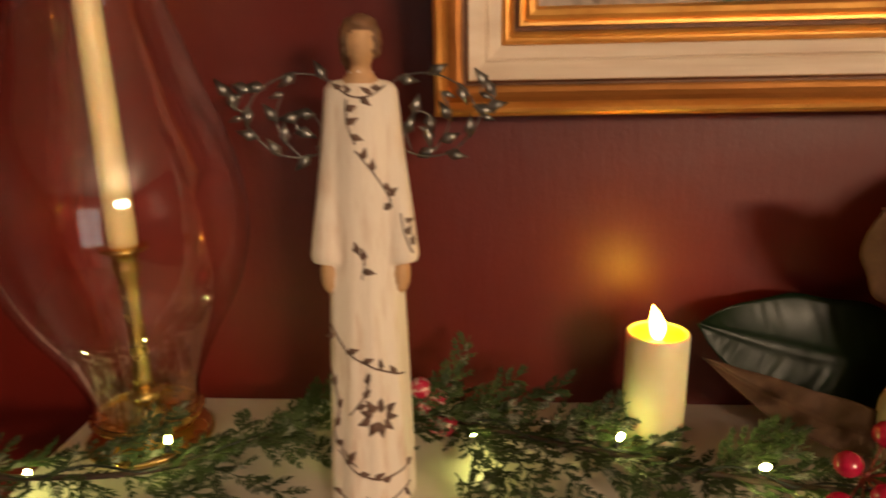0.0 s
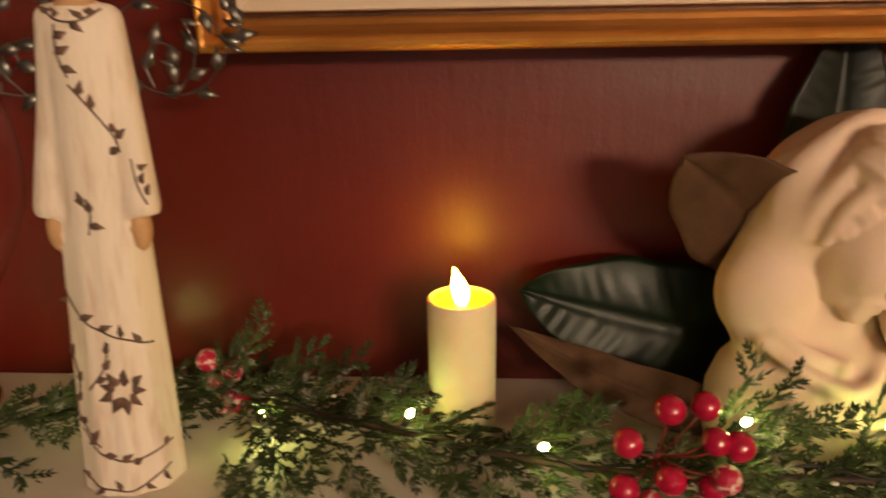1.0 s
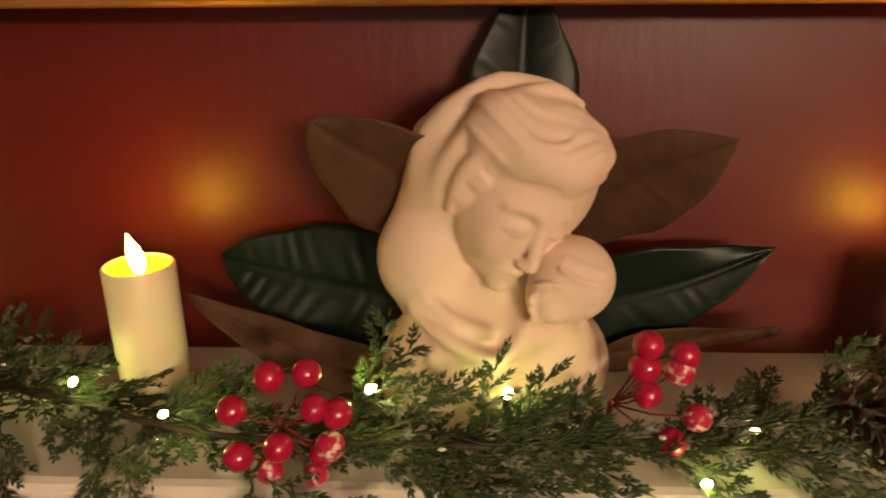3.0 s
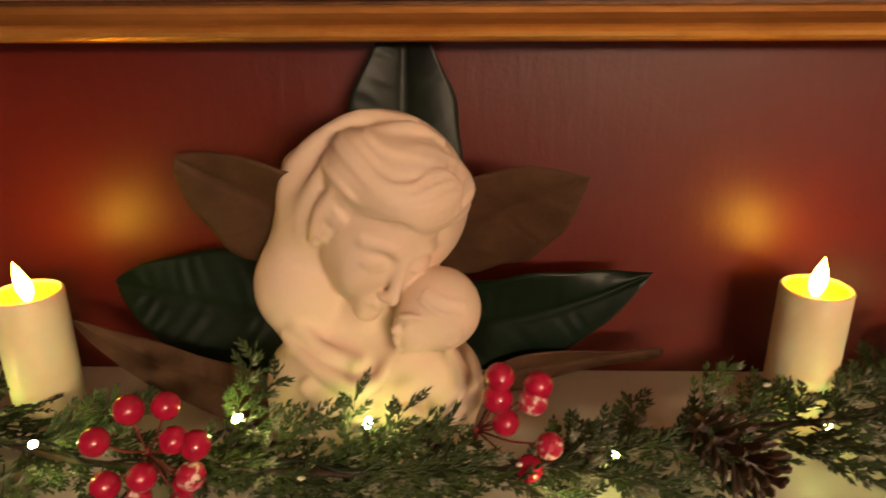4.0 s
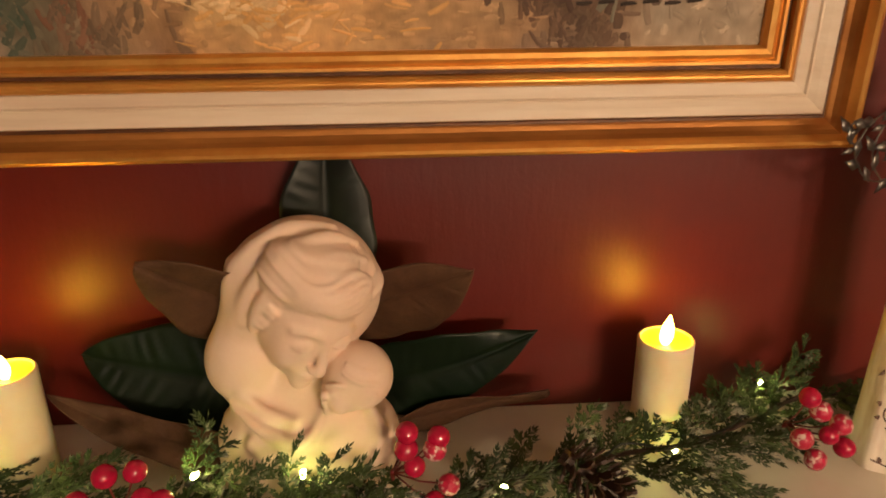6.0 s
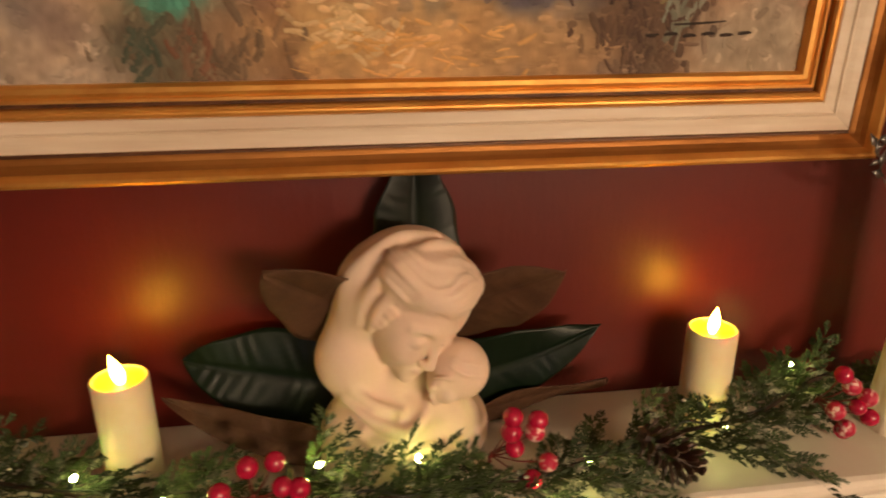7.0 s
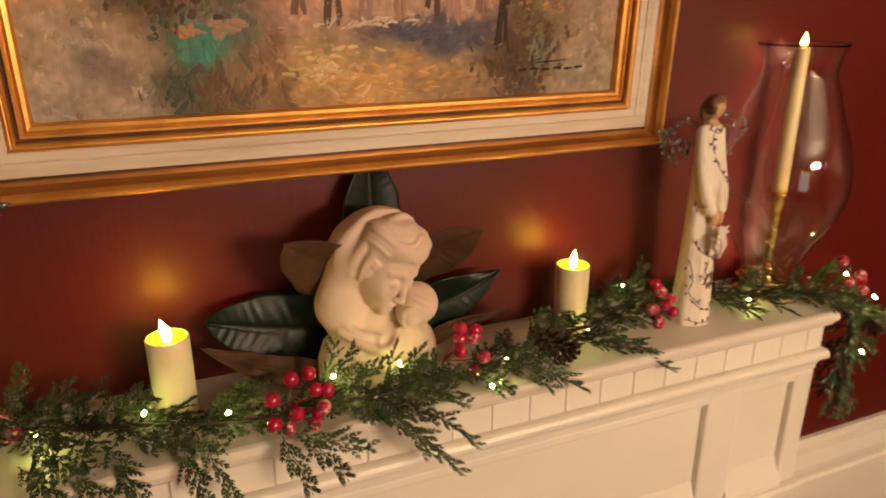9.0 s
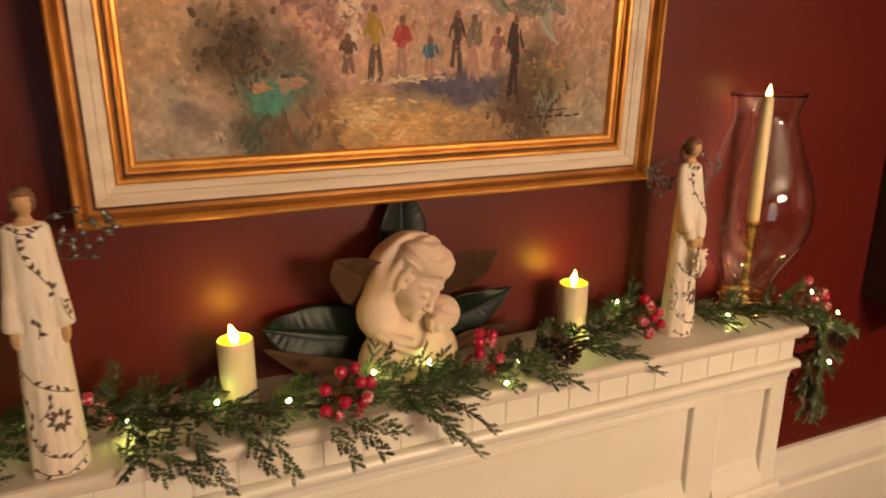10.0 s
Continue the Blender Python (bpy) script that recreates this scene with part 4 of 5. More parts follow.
figurine((1.601, 0.523, TOP), 8, True, "white robed resin figurine holding a bouquet, with wire wings")


# ---- flameless pillar candles ----
def flame_mesh(h, lean, mat=M_FLAME):
    verts, faces = [], []
    n, rows = 12, 10
    for i in range(rows + 1):
        t = i / rows
        r = 0.0066 * (math.sin(math.pi * min(1, t * 0.92 + 0.08)) ** 0.8) * (1 - 0.55 * t) * 1.25
        for k in range(n):
            a = 2 * math.pi * k / n
            verts.append((r * math.cos(a) + lean * t * t * h, 0.55 * r * math.sin(a), t * h))
    for i in range(rows):
        for k in range(n):
            a, b = i * n + k, i * n + (k + 1) % n
            faces.append((a, b, b + n, a + n))
    faces.append(tuple(reversed(range(n))))
    faces.append(tuple(rows * n + k for k in range(n)))
    return mesh_from("flame", verts, faces, (mat,))


def pillar_candle(at, lean):
    h, r = 0.110, 0.0252
    c = thing("pillar_candle", at, "ivory flameless pillar candle with glowing flame tip, on the mantel", "candle", "pillar candles")
    body = lathe([(0.0, 0.0), (r - 0.0015, 0.0), (r, 0.0015), (r, h * 0.5), (r, h - 0.0015), (r - 0.0008, h - 0.0002), (r - 0.0022, h), (r - 0.0032, h - 0.0008), (r - 0.0036, h - 0.003)], 48, "wax_body", (M_WAX,))
    b = part("wax_body", body, M_WAX, c)
    top = lathe([(r - 0.0034, h - 0.0015), (r - 0.004, h - 0.0045), (r * 0.5, h - 0.0062), (0.004, h - 0.0068), (0.0, h - 0.0068)], 48, "sunken_top", (M_WAXTOP,))
    part("sunken_top", top, M_WAXTOP, c, "sunken wax top with the flame's yellow glow put into its colour")
    fl = part("flame", flame_mesh(0.030, lean), M_FLAME, c, "glowing flame-shaped tip")
    fl.location = (0, 0, h - 0.0068)
    return c


pillar_candle((0.823, 0.547, TOP), -0.18)
pillar_candle((1.400, 0.563, TOP), 0.06)


# ---- hurricane lamps ----
def hurricane(at):
    c = thing("hurricane_candlestick", at, "brass candlestick with tan taper inside clear glass hurricane shade", "candlestick", "hurricane candlesticks")
    foot = [(0.0, 0.0), (0.052, 0.0), (0.055, 0.002), (0.055, 0.005), (0.050, 0.009), (0.038, 0.013), (0.026, 0.018), (0.017, 0.026), (0.012, 0.036), (0.014, 0.041), (0.0145, 0.046), (0.011, 0.050), (0.0, 0.050)]
    part("foot", lathe(foot, 48, "foot", (M_BRASS,)), M_BRASS, c, "round stepped brass foot")
    stem = [(0.0, 0.0495), (0.009, 0.0495), (0.0085, 0.060), (0.0075, 0.075), (0.0078, 0.12), (0.0085, 0.150), (0.0112, 0.158), (0.0118, 0.163), (0.0105, 0.168), (0.0125, 0.174), (0.0195, 0.1775), (0.0205, 0.179), (0.0195, 0.1805), (0.0130, 0.1810), (0.0, 0.1810)]
    part("stem", lathe(stem, 32, "stem", (M_BRASS,)), M_BRASS, c, "slim brass stem with drip pan")
    tp = [(0.0, 0.1812), (0.0115, 0.1812), (0.0120, 0.19), (0.0112, 0.30), (0.0102, 0.412), (0.0095, 0.4145), (0.004, 0.4135), (0.0, 0.413)]
    part("taper", lathe(tp, 28, "taper", (M_TAPER,)), M_TAPER, c, "tan wax taper")
    fl = part("flame", flame_mesh(0.026, 0.05, M_TAPERFLAME), M_TAPERFLAME, c, "glowing flame-shaped tip")
    fl.location = (0, 0, 0.413)
    outer = [(0.046, 0.030), (0.045, 0.040), (0.048, 0.055), (0.064, 0.090), (0.087, 0.130), (0.1000, 0.165), (0.1045, 0.195), (0.1025, 0.230), (0.0930, 0.270), (0.0780, 0.310), (0.0645, 0.350), (0.0565, 0.375), (0.0580, 0.395), (0.0625, 0.412), (0.0675, 0.421)]
    outer = [(p.x, p.z) for p in smooth_path([(r, 0, z) for r, z in outer], 3)]
    w = 0.0018
    inner = [(r - w, z) for r, z in reversed(outer)]
    prof = outer + [(outer[-1][0] - w / 2, outer[-1][1] + 0.001)] + inner + [outer[0]]
    g = part("glass_shade", lathe(prof, 64, "glass_shade", (M_GLASS,)), M_GLASS, c, "clear bulging glass shade with flared rim")
    g.visible_shadow = False
    cup = [(0.0435, 0.0305), (0.047, 0.0295), (0.049, 0.027), (0.047, 0.024), (0.020, 0.0195), (0.0, 0.0195)]
    part("glass_holder", lathe(cup, 40, "glass_holder", (M_BRASS,)), M_BRASS, c, "brass dish holding the glass")
    return c


hurricane((0.380, 0.556, TOP))
hurricane((1.806, 0.566, TOP))


# ---- magnolia leaves behind the bust ----
def leaf_mesh(length, wide, mat, bend=0.02, cup=0.25, wave=0.004, blunt=0.42, seed=0, back=None, veins=0.0005, sag=0.0):
    """A leaf along +x, its face to +z, with a creased midrib and puckered side veins."""
    rng = random.Random(seed)
    nu, nv = 110, 18
    ph = rng.uniform(0, 6)
    top = []
    for i in range(nu + 1):
        u = i / nu
        w = wide / 2 * max(0.0, (u ** 0.70) * ((1 - u) ** blunt)) / ((0.70 / (0.70 + blunt)) ** 0.70 * (blunt / (0.70 + blunt)) ** blunt)
        w = max(w, 0.0011 if u < 0.3 else 0.0003)
        w *= 1 + 0.03 * math.sin(u * 23 + ph)
        for j in range(nv + 1):
            v = 2 * j / nv - 1
            a = abs(v)
            x = u * length
            vein = math.sin((u * length * 100 - a * w * 60 + 0.35 * math.sin(u * 17 + ph)) * 2 * math.pi / 1.5 + ph) * (0.7 + 0.5 * math.sin(u * 31 + 2 * v + ph))
            z = cup * a * w - 0.55 * cup * a * a * w + veins * vein * min(1, a * 3) * (1 - a ** 4) - 0.0016 * math.exp(-(a * w / 0.0016) ** 2)
            z += wave * a * a * math.sin(u * 9 + (2 if v > 0 else 0) + ph) - bend * u * u
            top.append((x, v * w + 4 * sag * u * (1 - u), z))
    n = len(top)
    verts = top + [(x, y, z - 0.0007) for x, y, z in top]
    faces, idx = [], []
    for i in range(nu):
        for j in range(nv):
            a = i * (nv + 1) + j
            faces.append((a, a + nv + 1, a + nv + 2, a + 1))
            faces.append((n + a + 1, n + a + nv + 2, n + a + nv + 1, n + a))
            idx += [0, 1]
    for i in range(nu):
        for j in (0, nv):
            a = i * (nv + 1) + j
            q = (a, a + nv + 1, n + a + nv + 1, n + a)
            faces.append(q if j == nv else tuple(reversed(q)))
            idx.append(0)
    return mesh_from("leaf", verts, faces, (mat, back or mat), True, idx)


def aim(base, tip, face):
    """The pose of a leaf from base towards tip, its face turned to the given direction."""
    x = (Vector(tip) - Vector(base)).normalized()
    z = (Vector(face) - x * Vector(face).dot(x)).normalized()
    y = z.cross(x)
    m = Matrix((x, y, z)).transposed().to_4x4()
    m.translation = base
    return m


def magnolia():
    c = thing("magnolia_leaf_spray", (1.09, 0.585, TOP), "fan of dark green and brown magnolia leaves behind the bust", "leaf spray")
    inv = Matrix.Translation((-1.09, -0.585, -TOP))
    spec = (  # base, tip, width, face, material, back, bend, label, blunt, cup, veins, sag
        ((1.085, 0.590, 1.476), (0.868, 0.585, 1.524), 0.104, (0.10, -1, 0.25), M_GREENLEAF, M_BROWNLEAF, 0.004, "glossy dark green magnolia leaf", 0.78, 0.16, 0.0005, 0.006),
        ((1.095, 0.590, 1.478), (1.284, 0.572, 1.538), 0.074, (0.05, -1, 0.20), M_GREENLEAF, M_BROWNLEAF, 0.004, "dark green magnolia leaf with pale midrib", 1.05, 0.16, 0.0002, -0.010),
        ((1.096, 0.600, 1.555), (1.099, 0.606, 1.728), 0.086, (0.0, -1, 0.05), M_BLACKLEAF, M_BROWNLEAF, 0.004, "upright blackish green magnolia leaf", 0.95, 0.50, 0.0006, 0.0),
        ((1.066, 0.572, 1.545), (0.964, 0.500, 1.636), 0.090, (-0.35, -1, 0.0), M_BROWNLEAF, M_GREENLEAF, 0.008, "brown felted magnolia leaf", 0.70, 0.22, 0.0005, -0.006),
        ((1.095, 0.585, 1.545), (1.215, 0.492, 1.628), 0.084, (0.20, -1, -0.10), M_BROWNLEAF, M_GREENLEAF, 0.006, "brown felted magnolia leaf", 0.86, 0.22, 0.0005, 0.004),
        ((1.070, 0.545, 1.432), (0.860, 0.530, 1.517), 0.040, (-0.10, -0.80, 0.40), M_BROWNLEAF, M_GREENLEAF, 0.010, "brown magnolia leaf with raised tip", 0.90, 0.30, 0.0004, 0.014),
        ((1.110, 0.575, 1.432), (1.298, 0.585, 1.474), 0.044, (-0.3, -0.8, -0.6), M_BROWNLEAF, M_GREENLEAF, -0.006, "brown felted magnolia leaf", 0.62, 0.25, 0.0004, 0.006),
    )
    for k, (base, tip, wide, face, m, bk, bend, label, blunt, cup, veins, sag) in enumerate(spec):
        ln = (Vector(tip) - Vector(base)).length
        o = part("leaf", leaf_mesh(ln, wide, m, bend, cup, 0.004, blunt, k, bk, veins, sag), None, c, label)
        o.matrix_basis = inv @ aim(base, tip, face)
    st = tube("leaf_stem", [(0, 0.004, 0.0), (0.002, 0.006, 0.05), (0.0, 0.010, 0.10), (0, 0.012, 0.16)], (0.005, 0.0045, 0.004, 0.002), M_TWIG, 8)
    part("leaf_stem", st, M_TWIG, c)


magnolia()


# ---- garland ----
def sprig_mesh(seed, length=0.10):
    """A flat cedar sprig along +x: a thin stalk, side twigs, and small scale leaves."""
    rng = random.Random(seed)
    verts, faces = [], []

    def scale(c, d, nrm, ln, w):
        s = d.cross(nrm)
        b = len(verts)
        verts.extend([c, c + d * ln * 0.45 + s * w, c + d * ln * 0.45 + nrm * w * 0.6, c + d * ln * 0.45 - s * w, c + d * ln * 0.45 - nrm * w * 0.6, c + d * ln])
        for k in range(4):
            j = k % 4 + 1
            i = (k + 1) % 4 + 1
            faces.append((b, b + j, b + i))
            faces.append((b + 5, b + i, b + j))

    def stalk(a, c, r):
        v, f = tube_data([a, (a + c) / 2, c], (r, r * 0.85, r * 0.5), 4, len(verts))
        verts.extend(v)
        faces.extend(f)
    up = Vector((0, 0, 1))
    bend = rng.uniform(0.05, 0.18)
    sway = rng.uniform(-0.08, 0.08)
    at = lambda u: Vector((u * length, sway * length * u * u, -bend * length * u * u))
    n = 8
    for k in range(n):
        stalk(at(k / n), at((k + 1) / n), 0.0009 * (1 - 0.7 * k / n))
    m = max(8, int(length / 0.0054))
    for k in range(m):
        u = 0.06 + 0.92 * k / m
        side = 1 if k % 2 else -1
        t = radians(rng.uniform(20, 46))
        d = Vector((math.cos(t), side * math.sin(t), rng.uniform(-0.35, 0.45))).normalized()
        ln = (0.010 + 0.25 * min(length, 0.085) * (1 - u) ** 0.75 * min(1, 0.35 + u * 2.4)) * rng.uniform(0.5, 1.25)
        a = at(u)
        c = a + d * ln
        stalk(a, c, 0.00095)
        q = max(3, int(ln / 0.0050))
        for i in range(q):
            p = a + d * (ln * (i + 0.6) / q)
            for s in (-1, 1):
                e = (d + Vector((-d.y, d.x, 0)) * s * rng.uniform(0.38, 0.66) + up * rng.uniform(-0.2, 0.3)).normalized()
                scale(p, e, up, rng.uniform(0.0064, 0.0100) * (1.1 - 0.35 * i / q), 0.00150)
        scale(c, d, up, 0.007, 0.0012)
    scale(at(1.0), Vector((1, 0, -0.2)).normalized(), up, 0.007, 0.0008)
    return mesh_from("cedar_sprig", verts, faces, (M_CEDAR,), smooth=False)


def ball(r, name, mat, squash=1.0, rings=10, n=14):
    prof = [(r * math.sin(math.pi * k / rings), -r * squash * math.cos(math.pi * k / rings)) for k in range(rings + 1)]
    prof[0], prof[-1] = (0.0002, prof[0][1]), (0.0002, prof[-1][1])
    return lathe(prof, n, name, (mat,))


def cone_mesh():
    """A pine cone along +z of overlapping thick scales."""
    verts, faces = [], []
    rng = random.Random(9)
    H, n = 0.060, 62
    v, f = tube_data([(0, 0, 0), (0, 0, H * 0.5), (0, 0, H)], (0.007, 0.008, 0.002), 8)
    verts.extend(v)
    faces.extend(f)
    for k in range(n):
        t = k / n
        a = k * 2.39996
        z = 0.003 + t * H * 0.95
        R = 0.0270 * math.sin(math.pi * (0.20 + 0.72 * t)) ** 0.8 * rng.uniform(0.85, 1.12)
        out, tan = Vector((math.cos(a), math.sin(a), 0)), Vector((-math.sin(a), math.cos(a), 0))
        up = Vector((0, 0, 1))
        d = (out + up * (0.15 + 1.0 * t) + tan * rng.uniform(-0.15, 0.15)).normalized()
        nrm = d.cross(tan).normalized()
        w = 0.0044 * (1 - 0.40 * t)
        b0 = out * 0.005 + up * z
        b = len(verts)
        rows = ((0.0, 0.35, 0.0006), (0.6, 0.8, 0.0008), (0.92, 1.0, 0.0011), (1.10, 0.40, 0.0006))
        for s, ww, th in rows:
            p = b0 + d * (R - 0.005) * s
            verts.extend([p + tan * w * ww + nrm * th, p + nrm * th * 1.5, p - tan * w * ww + nrm * th, p - tan * w * ww - nrm * th, p + tan * w * ww - nrm * th])
        for r in range(3):
            for q in range(5):
                i, j = b + r * 5 + q, b + r * 5 + (q + 1) % 5
                faces.append((i, i + 5, j + 5, j))
        faces.append(tuple(b + 15 + q for q in range(5)))
    return mesh_from("pine_cone", verts, faces, (M_CONE,), smooth=False)


STEM = smooth_path([(0.20, 0.47, 1.442), (0.32, 0.455, 1.447), (0.42, 0.470, 1.445), (0.50, 0.520, 1.445), (0.575, 0.572, 1.448), (0.66, 0.545, 1.449), (0.73, 0.515, 1.450),
                    (0.80, 0.492, 1.450), (0.88, 0.462, 1.452), (0.95, 0.455, 1.450), (1.02, 0.447, 1.455), (1.10, 0.445, 1.456), (1.18, 0.455, 1.455), (1.26, 0.478, 1.453),
                    (1.34, 0.500, 1.455), (1.42, 0.512, 1.456), (1.49, 0.545, 1.458), (1.57, 0.586, 1.450), (1.66, 0.555, 1.446), (1.74, 0.510, 1.447), (1.81, 0.475, 1.452),
                    (1.868, 0.452, 1.440), (1.887, 0.450, 1.390), (1.893, 0.455, 1.32), (1.898, 0.462, 1.25)], 10)


def garland():
    c = thing("cedar_garland", (MID, 0.5, TOP), "cedar garland with red berries, cones and lights along the mantel", "garland")
    inv = Matrix.Translation((-MID, -0.5, -TOP))

    def put(name, me, mat, m, parent=c, label=""):
        o = part(name, me, mat, parent, label)
        o.matrix_basis = (inv @ m) if parent is c else m
        return o
    put("main_stem", tube("main_stem", STEM, 0.0024, M_TWIG, 7), M_TWIG, Matrix.Identity(4), c, "brown wrapped wire stem")
    wire = [p + Vector((0.002 * math.sin(i * 1.1), 0.0045 * math.cos(i * 0.8), 0.004 + 0.003 * math.sin(i * 0.5))) for i, p in enumerate(STEM)]
    put("light_wire", tube("light_wire", wire, 0.0011, M_CABLE, 6), M_CABLE, Matrix.Identity(4), c, "dark wire of the fairy lights")
    sprigs = {ln: [sprig_mesh(20 + k + round(ln * 1000), ln) for k in range(4)] for ln in (0.05, 0.07, 0.09, 0.12)}
    rng = random.Random(12)

    def sprig(base, tip, face=(0, -0.35, 1), wide=1.0):
        base, tip = Vector(base), Vector(tip)
        ln = min(sprigs, key=lambda q: abs(q - (tip - base).length))
        s = (tip - base).length / ln
        o = put("cedar_sprig", rng.choice(sprigs[ln]), None, aim(base, tip, face) @ Matrix.Diagonal((s, wide, 1, 1)))
        return o
    # long sprays that hang over the shelf's front or stand up from the garland
    far_left = (
        ((0.61, 0.55, 1.45), (0.66, 0.53, 1.50), (0, -1, 0.4)), ((0.62, 0.545, 1.45), (0.695, 0.53, 1.475), (0, -1, 0.6)),
        ((0.46, 0.48, 1.445), (0.54, 0.455, 1.44), (0, -0.3, 1)), ((0.48, 0.5, 1.445), (0.43, 0.43, 1.44), (0, -0.3, 1)), ((0.5, 0.51, 1.445), (0.56, 0.56, 1.48), (0, -1, 0.5)),
        ((0.64, 0.57, 1.45), (0.665, 0.575, 1.515), (0, -1, 0.3)), ((0.66, 0.48, 1.442), (0.72, 0.405, 1.42), (0, -0.4, 1)), ((0.66, 0.56, 1.45), (0.715, 0.555, 1.49), (0, -1, 0.5)),
        ((0.68, 0.545, 1.45), (0.752, 0.535, 1.492), (0, -1, 0.6)),
    )
    by_candle = (
        ((0.7, 0.47, 1.446), (0.76, 0.395, 1.405), (0, -0.5, 1)), ((0.7, 0.49, 1.447), (0.668, 0.415, 1.425), (0, -0.4, 1)), ((0.73, 0.52, 1.45), (0.79, 0.505, 1.494), (0, -1, 0.6)),
        ((0.745, 0.48, 1.447), (0.8, 0.388, 1.392), (0.1, -0.5, 1)), ((0.82, 0.47, 1.447), (0.838, 0.395, 1.4), (0.0, -0.5, 1)), ((0.84, 0.462, 1.447), (0.874, 0.382, 1.392), (0.1, -0.5, 1)),
        ((0.85, 0.48, 1.45), (0.905, 0.5, 1.48), (0, -1, 0.6)), ((0.88, 0.48, 1.45), (0.925, 0.51, 1.472), (0, -1, 0.6)),
    )
    before_bust = (
        ((0.93, 0.43, 1.44), (0.955, 0.378, 1.392), (0, -0.6, 0.8)), ((0.94, 0.425, 1.445), (1.03, 0.388, 1.428), (0.1, -0.7, 0.8)), ((0.955, 0.425, 1.44), (0.995, 0.375, 1.402), (0, -0.6, 0.8)),
        ((0.985, 0.475, 1.452), (1.01, 0.47, 1.53), (0.5, -1, 0.2)), ((0.99, 0.47, 1.46), (1.03, 0.455, 1.52), (0.3, -1, 0.5)), ((1.0, 0.44, 1.45), (1.12, 0.405, 1.435), (0.1, -0.6, 1)),
        ((1.0, 0.47, 1.468), (1.062, 0.45, 1.5), (0.1, -0.8, 0.9)),
    )
    beside_bust = (
        ((1.04, 0.43, 1.452), (1.148, 0.366, 1.378), (0.2, -0.6, 1)), ((1.05, 0.425, 1.45), (1.11, 0.37, 1.4), (0.1, -0.6, 1)), ((1.05, 0.455, 1.452), (1.13, 0.44, 1.495), (0, -1, 0.6)),
        ((1.06, 0.44, 1.456), (1.17, 0.415, 1.448), (0.1, -0.6, 1)), ((1.065, 0.455, 1.452), (1.078, 0.452, 1.512), (0.3, -1, 0.2)), ((1.07, 0.445, 1.458), (1.165, 0.43, 1.47), (0.0, -0.8, 0.7)),
        ((1.08, 0.43, 1.452), (1.172, 0.378, 1.405), (0.2, -0.5, 1)), ((1.08, 0.455, 1.452), (1.11, 0.45, 1.505), (0.1, -1, 0.3)),
    )
    by_cone = (
        ((1.225, 0.465, 1.455), (1.3, 0.47, 1.475), (0.1, -0.4, 1)), ((1.23, 0.46, 1.45), (1.3, 0.425, 1.42), (0.1, -0.4, 1)), ((1.26, 0.455, 1.45), (1.352, 0.418, 1.415), (0.1, -0.4, 1)),
        ((1.3, 0.51, 1.455), (1.33, 0.52, 1.495), (0.1, -1, 0.4)), ((1.36, 0.495, 1.455), (1.44, 0.455, 1.435), (0, -0.4, 1)),
    )
    by_figurine = (
        ((1.38, 0.5, 1.455), (1.515, 0.428, 1.41), (0.1, -0.4, 1)), ((1.4, 0.5, 1.455), (1.48, 0.44, 1.425), (0.1, -0.4, 1)), ((1.44, 0.54, 1.455), (1.5, 0.56, 1.5), (0, -1, 0.5)),
        ((1.5, 0.56, 1.455), (1.545, 0.565, 1.52), (0.1, -1, 0.3)), ((1.64, 0.56, 1.446), (1.7, 0.5, 1.44), (0, -0.3, 1)), ((1.66, 0.535, 1.446), (1.728, 0.48, 1.43), (0, -0.3, 1)),
        ((1.7, 0.53, 1.448), (1.78, 0.545, 1.475), (0, -1, 0.6)),
    )
    shelf_end = (
        ((1.78, 0.5, 1.45), (1.84, 0.52, 1.485), (0, -1, 0.5)), ((1.8, 0.49, 1.45), (1.87, 0.475, 1.5), (0, -1, 0.5)), ((1.875, 0.45, 1.43), (1.935, 0.415, 1.4), (0.1, -0.8, 0.8)),
        ((1.88, 0.45, 1.415), (2.0, 0.435, 1.39), (0.1, -0.6, 1)), ((1.88, 0.45, 1.43), (1.985, 0.425, 1.4), (0.1, -0.6, 1)), ((1.88, 0.45, 1.4), (1.945, 0.43, 1.33), (0.1, -1, 0.3)),
        ((1.885, 0.45, 1.3), (1.96, 0.445, 1.195), (0.2, -1, 0.2)), ((1.885, 0.45, 1.36), (1.855, 0.435, 1.27), (0, -1, 0.2)), ((1.89, 0.455, 1.3), (1.885, 0.455, 1.2), (0, -1, 0.1)),
        ((1.89, 0.452, 1.36), (1.96, 0.44, 1.29), (0.2, -1, 0.2)), ((1.892, 0.452, 1.3), (1.915, 0.45, 1.185), (0, -1, 0.1)),
    )
    for base, tip, face in far_left + by_candle + before_bust + beside_bust + by_cone + by_figurine + shelf_end:
        sprig(base, Vector(base).lerp(Vector(tip), 0.94), face, 0.85)
    # the dense rest along the stem
    n = 84
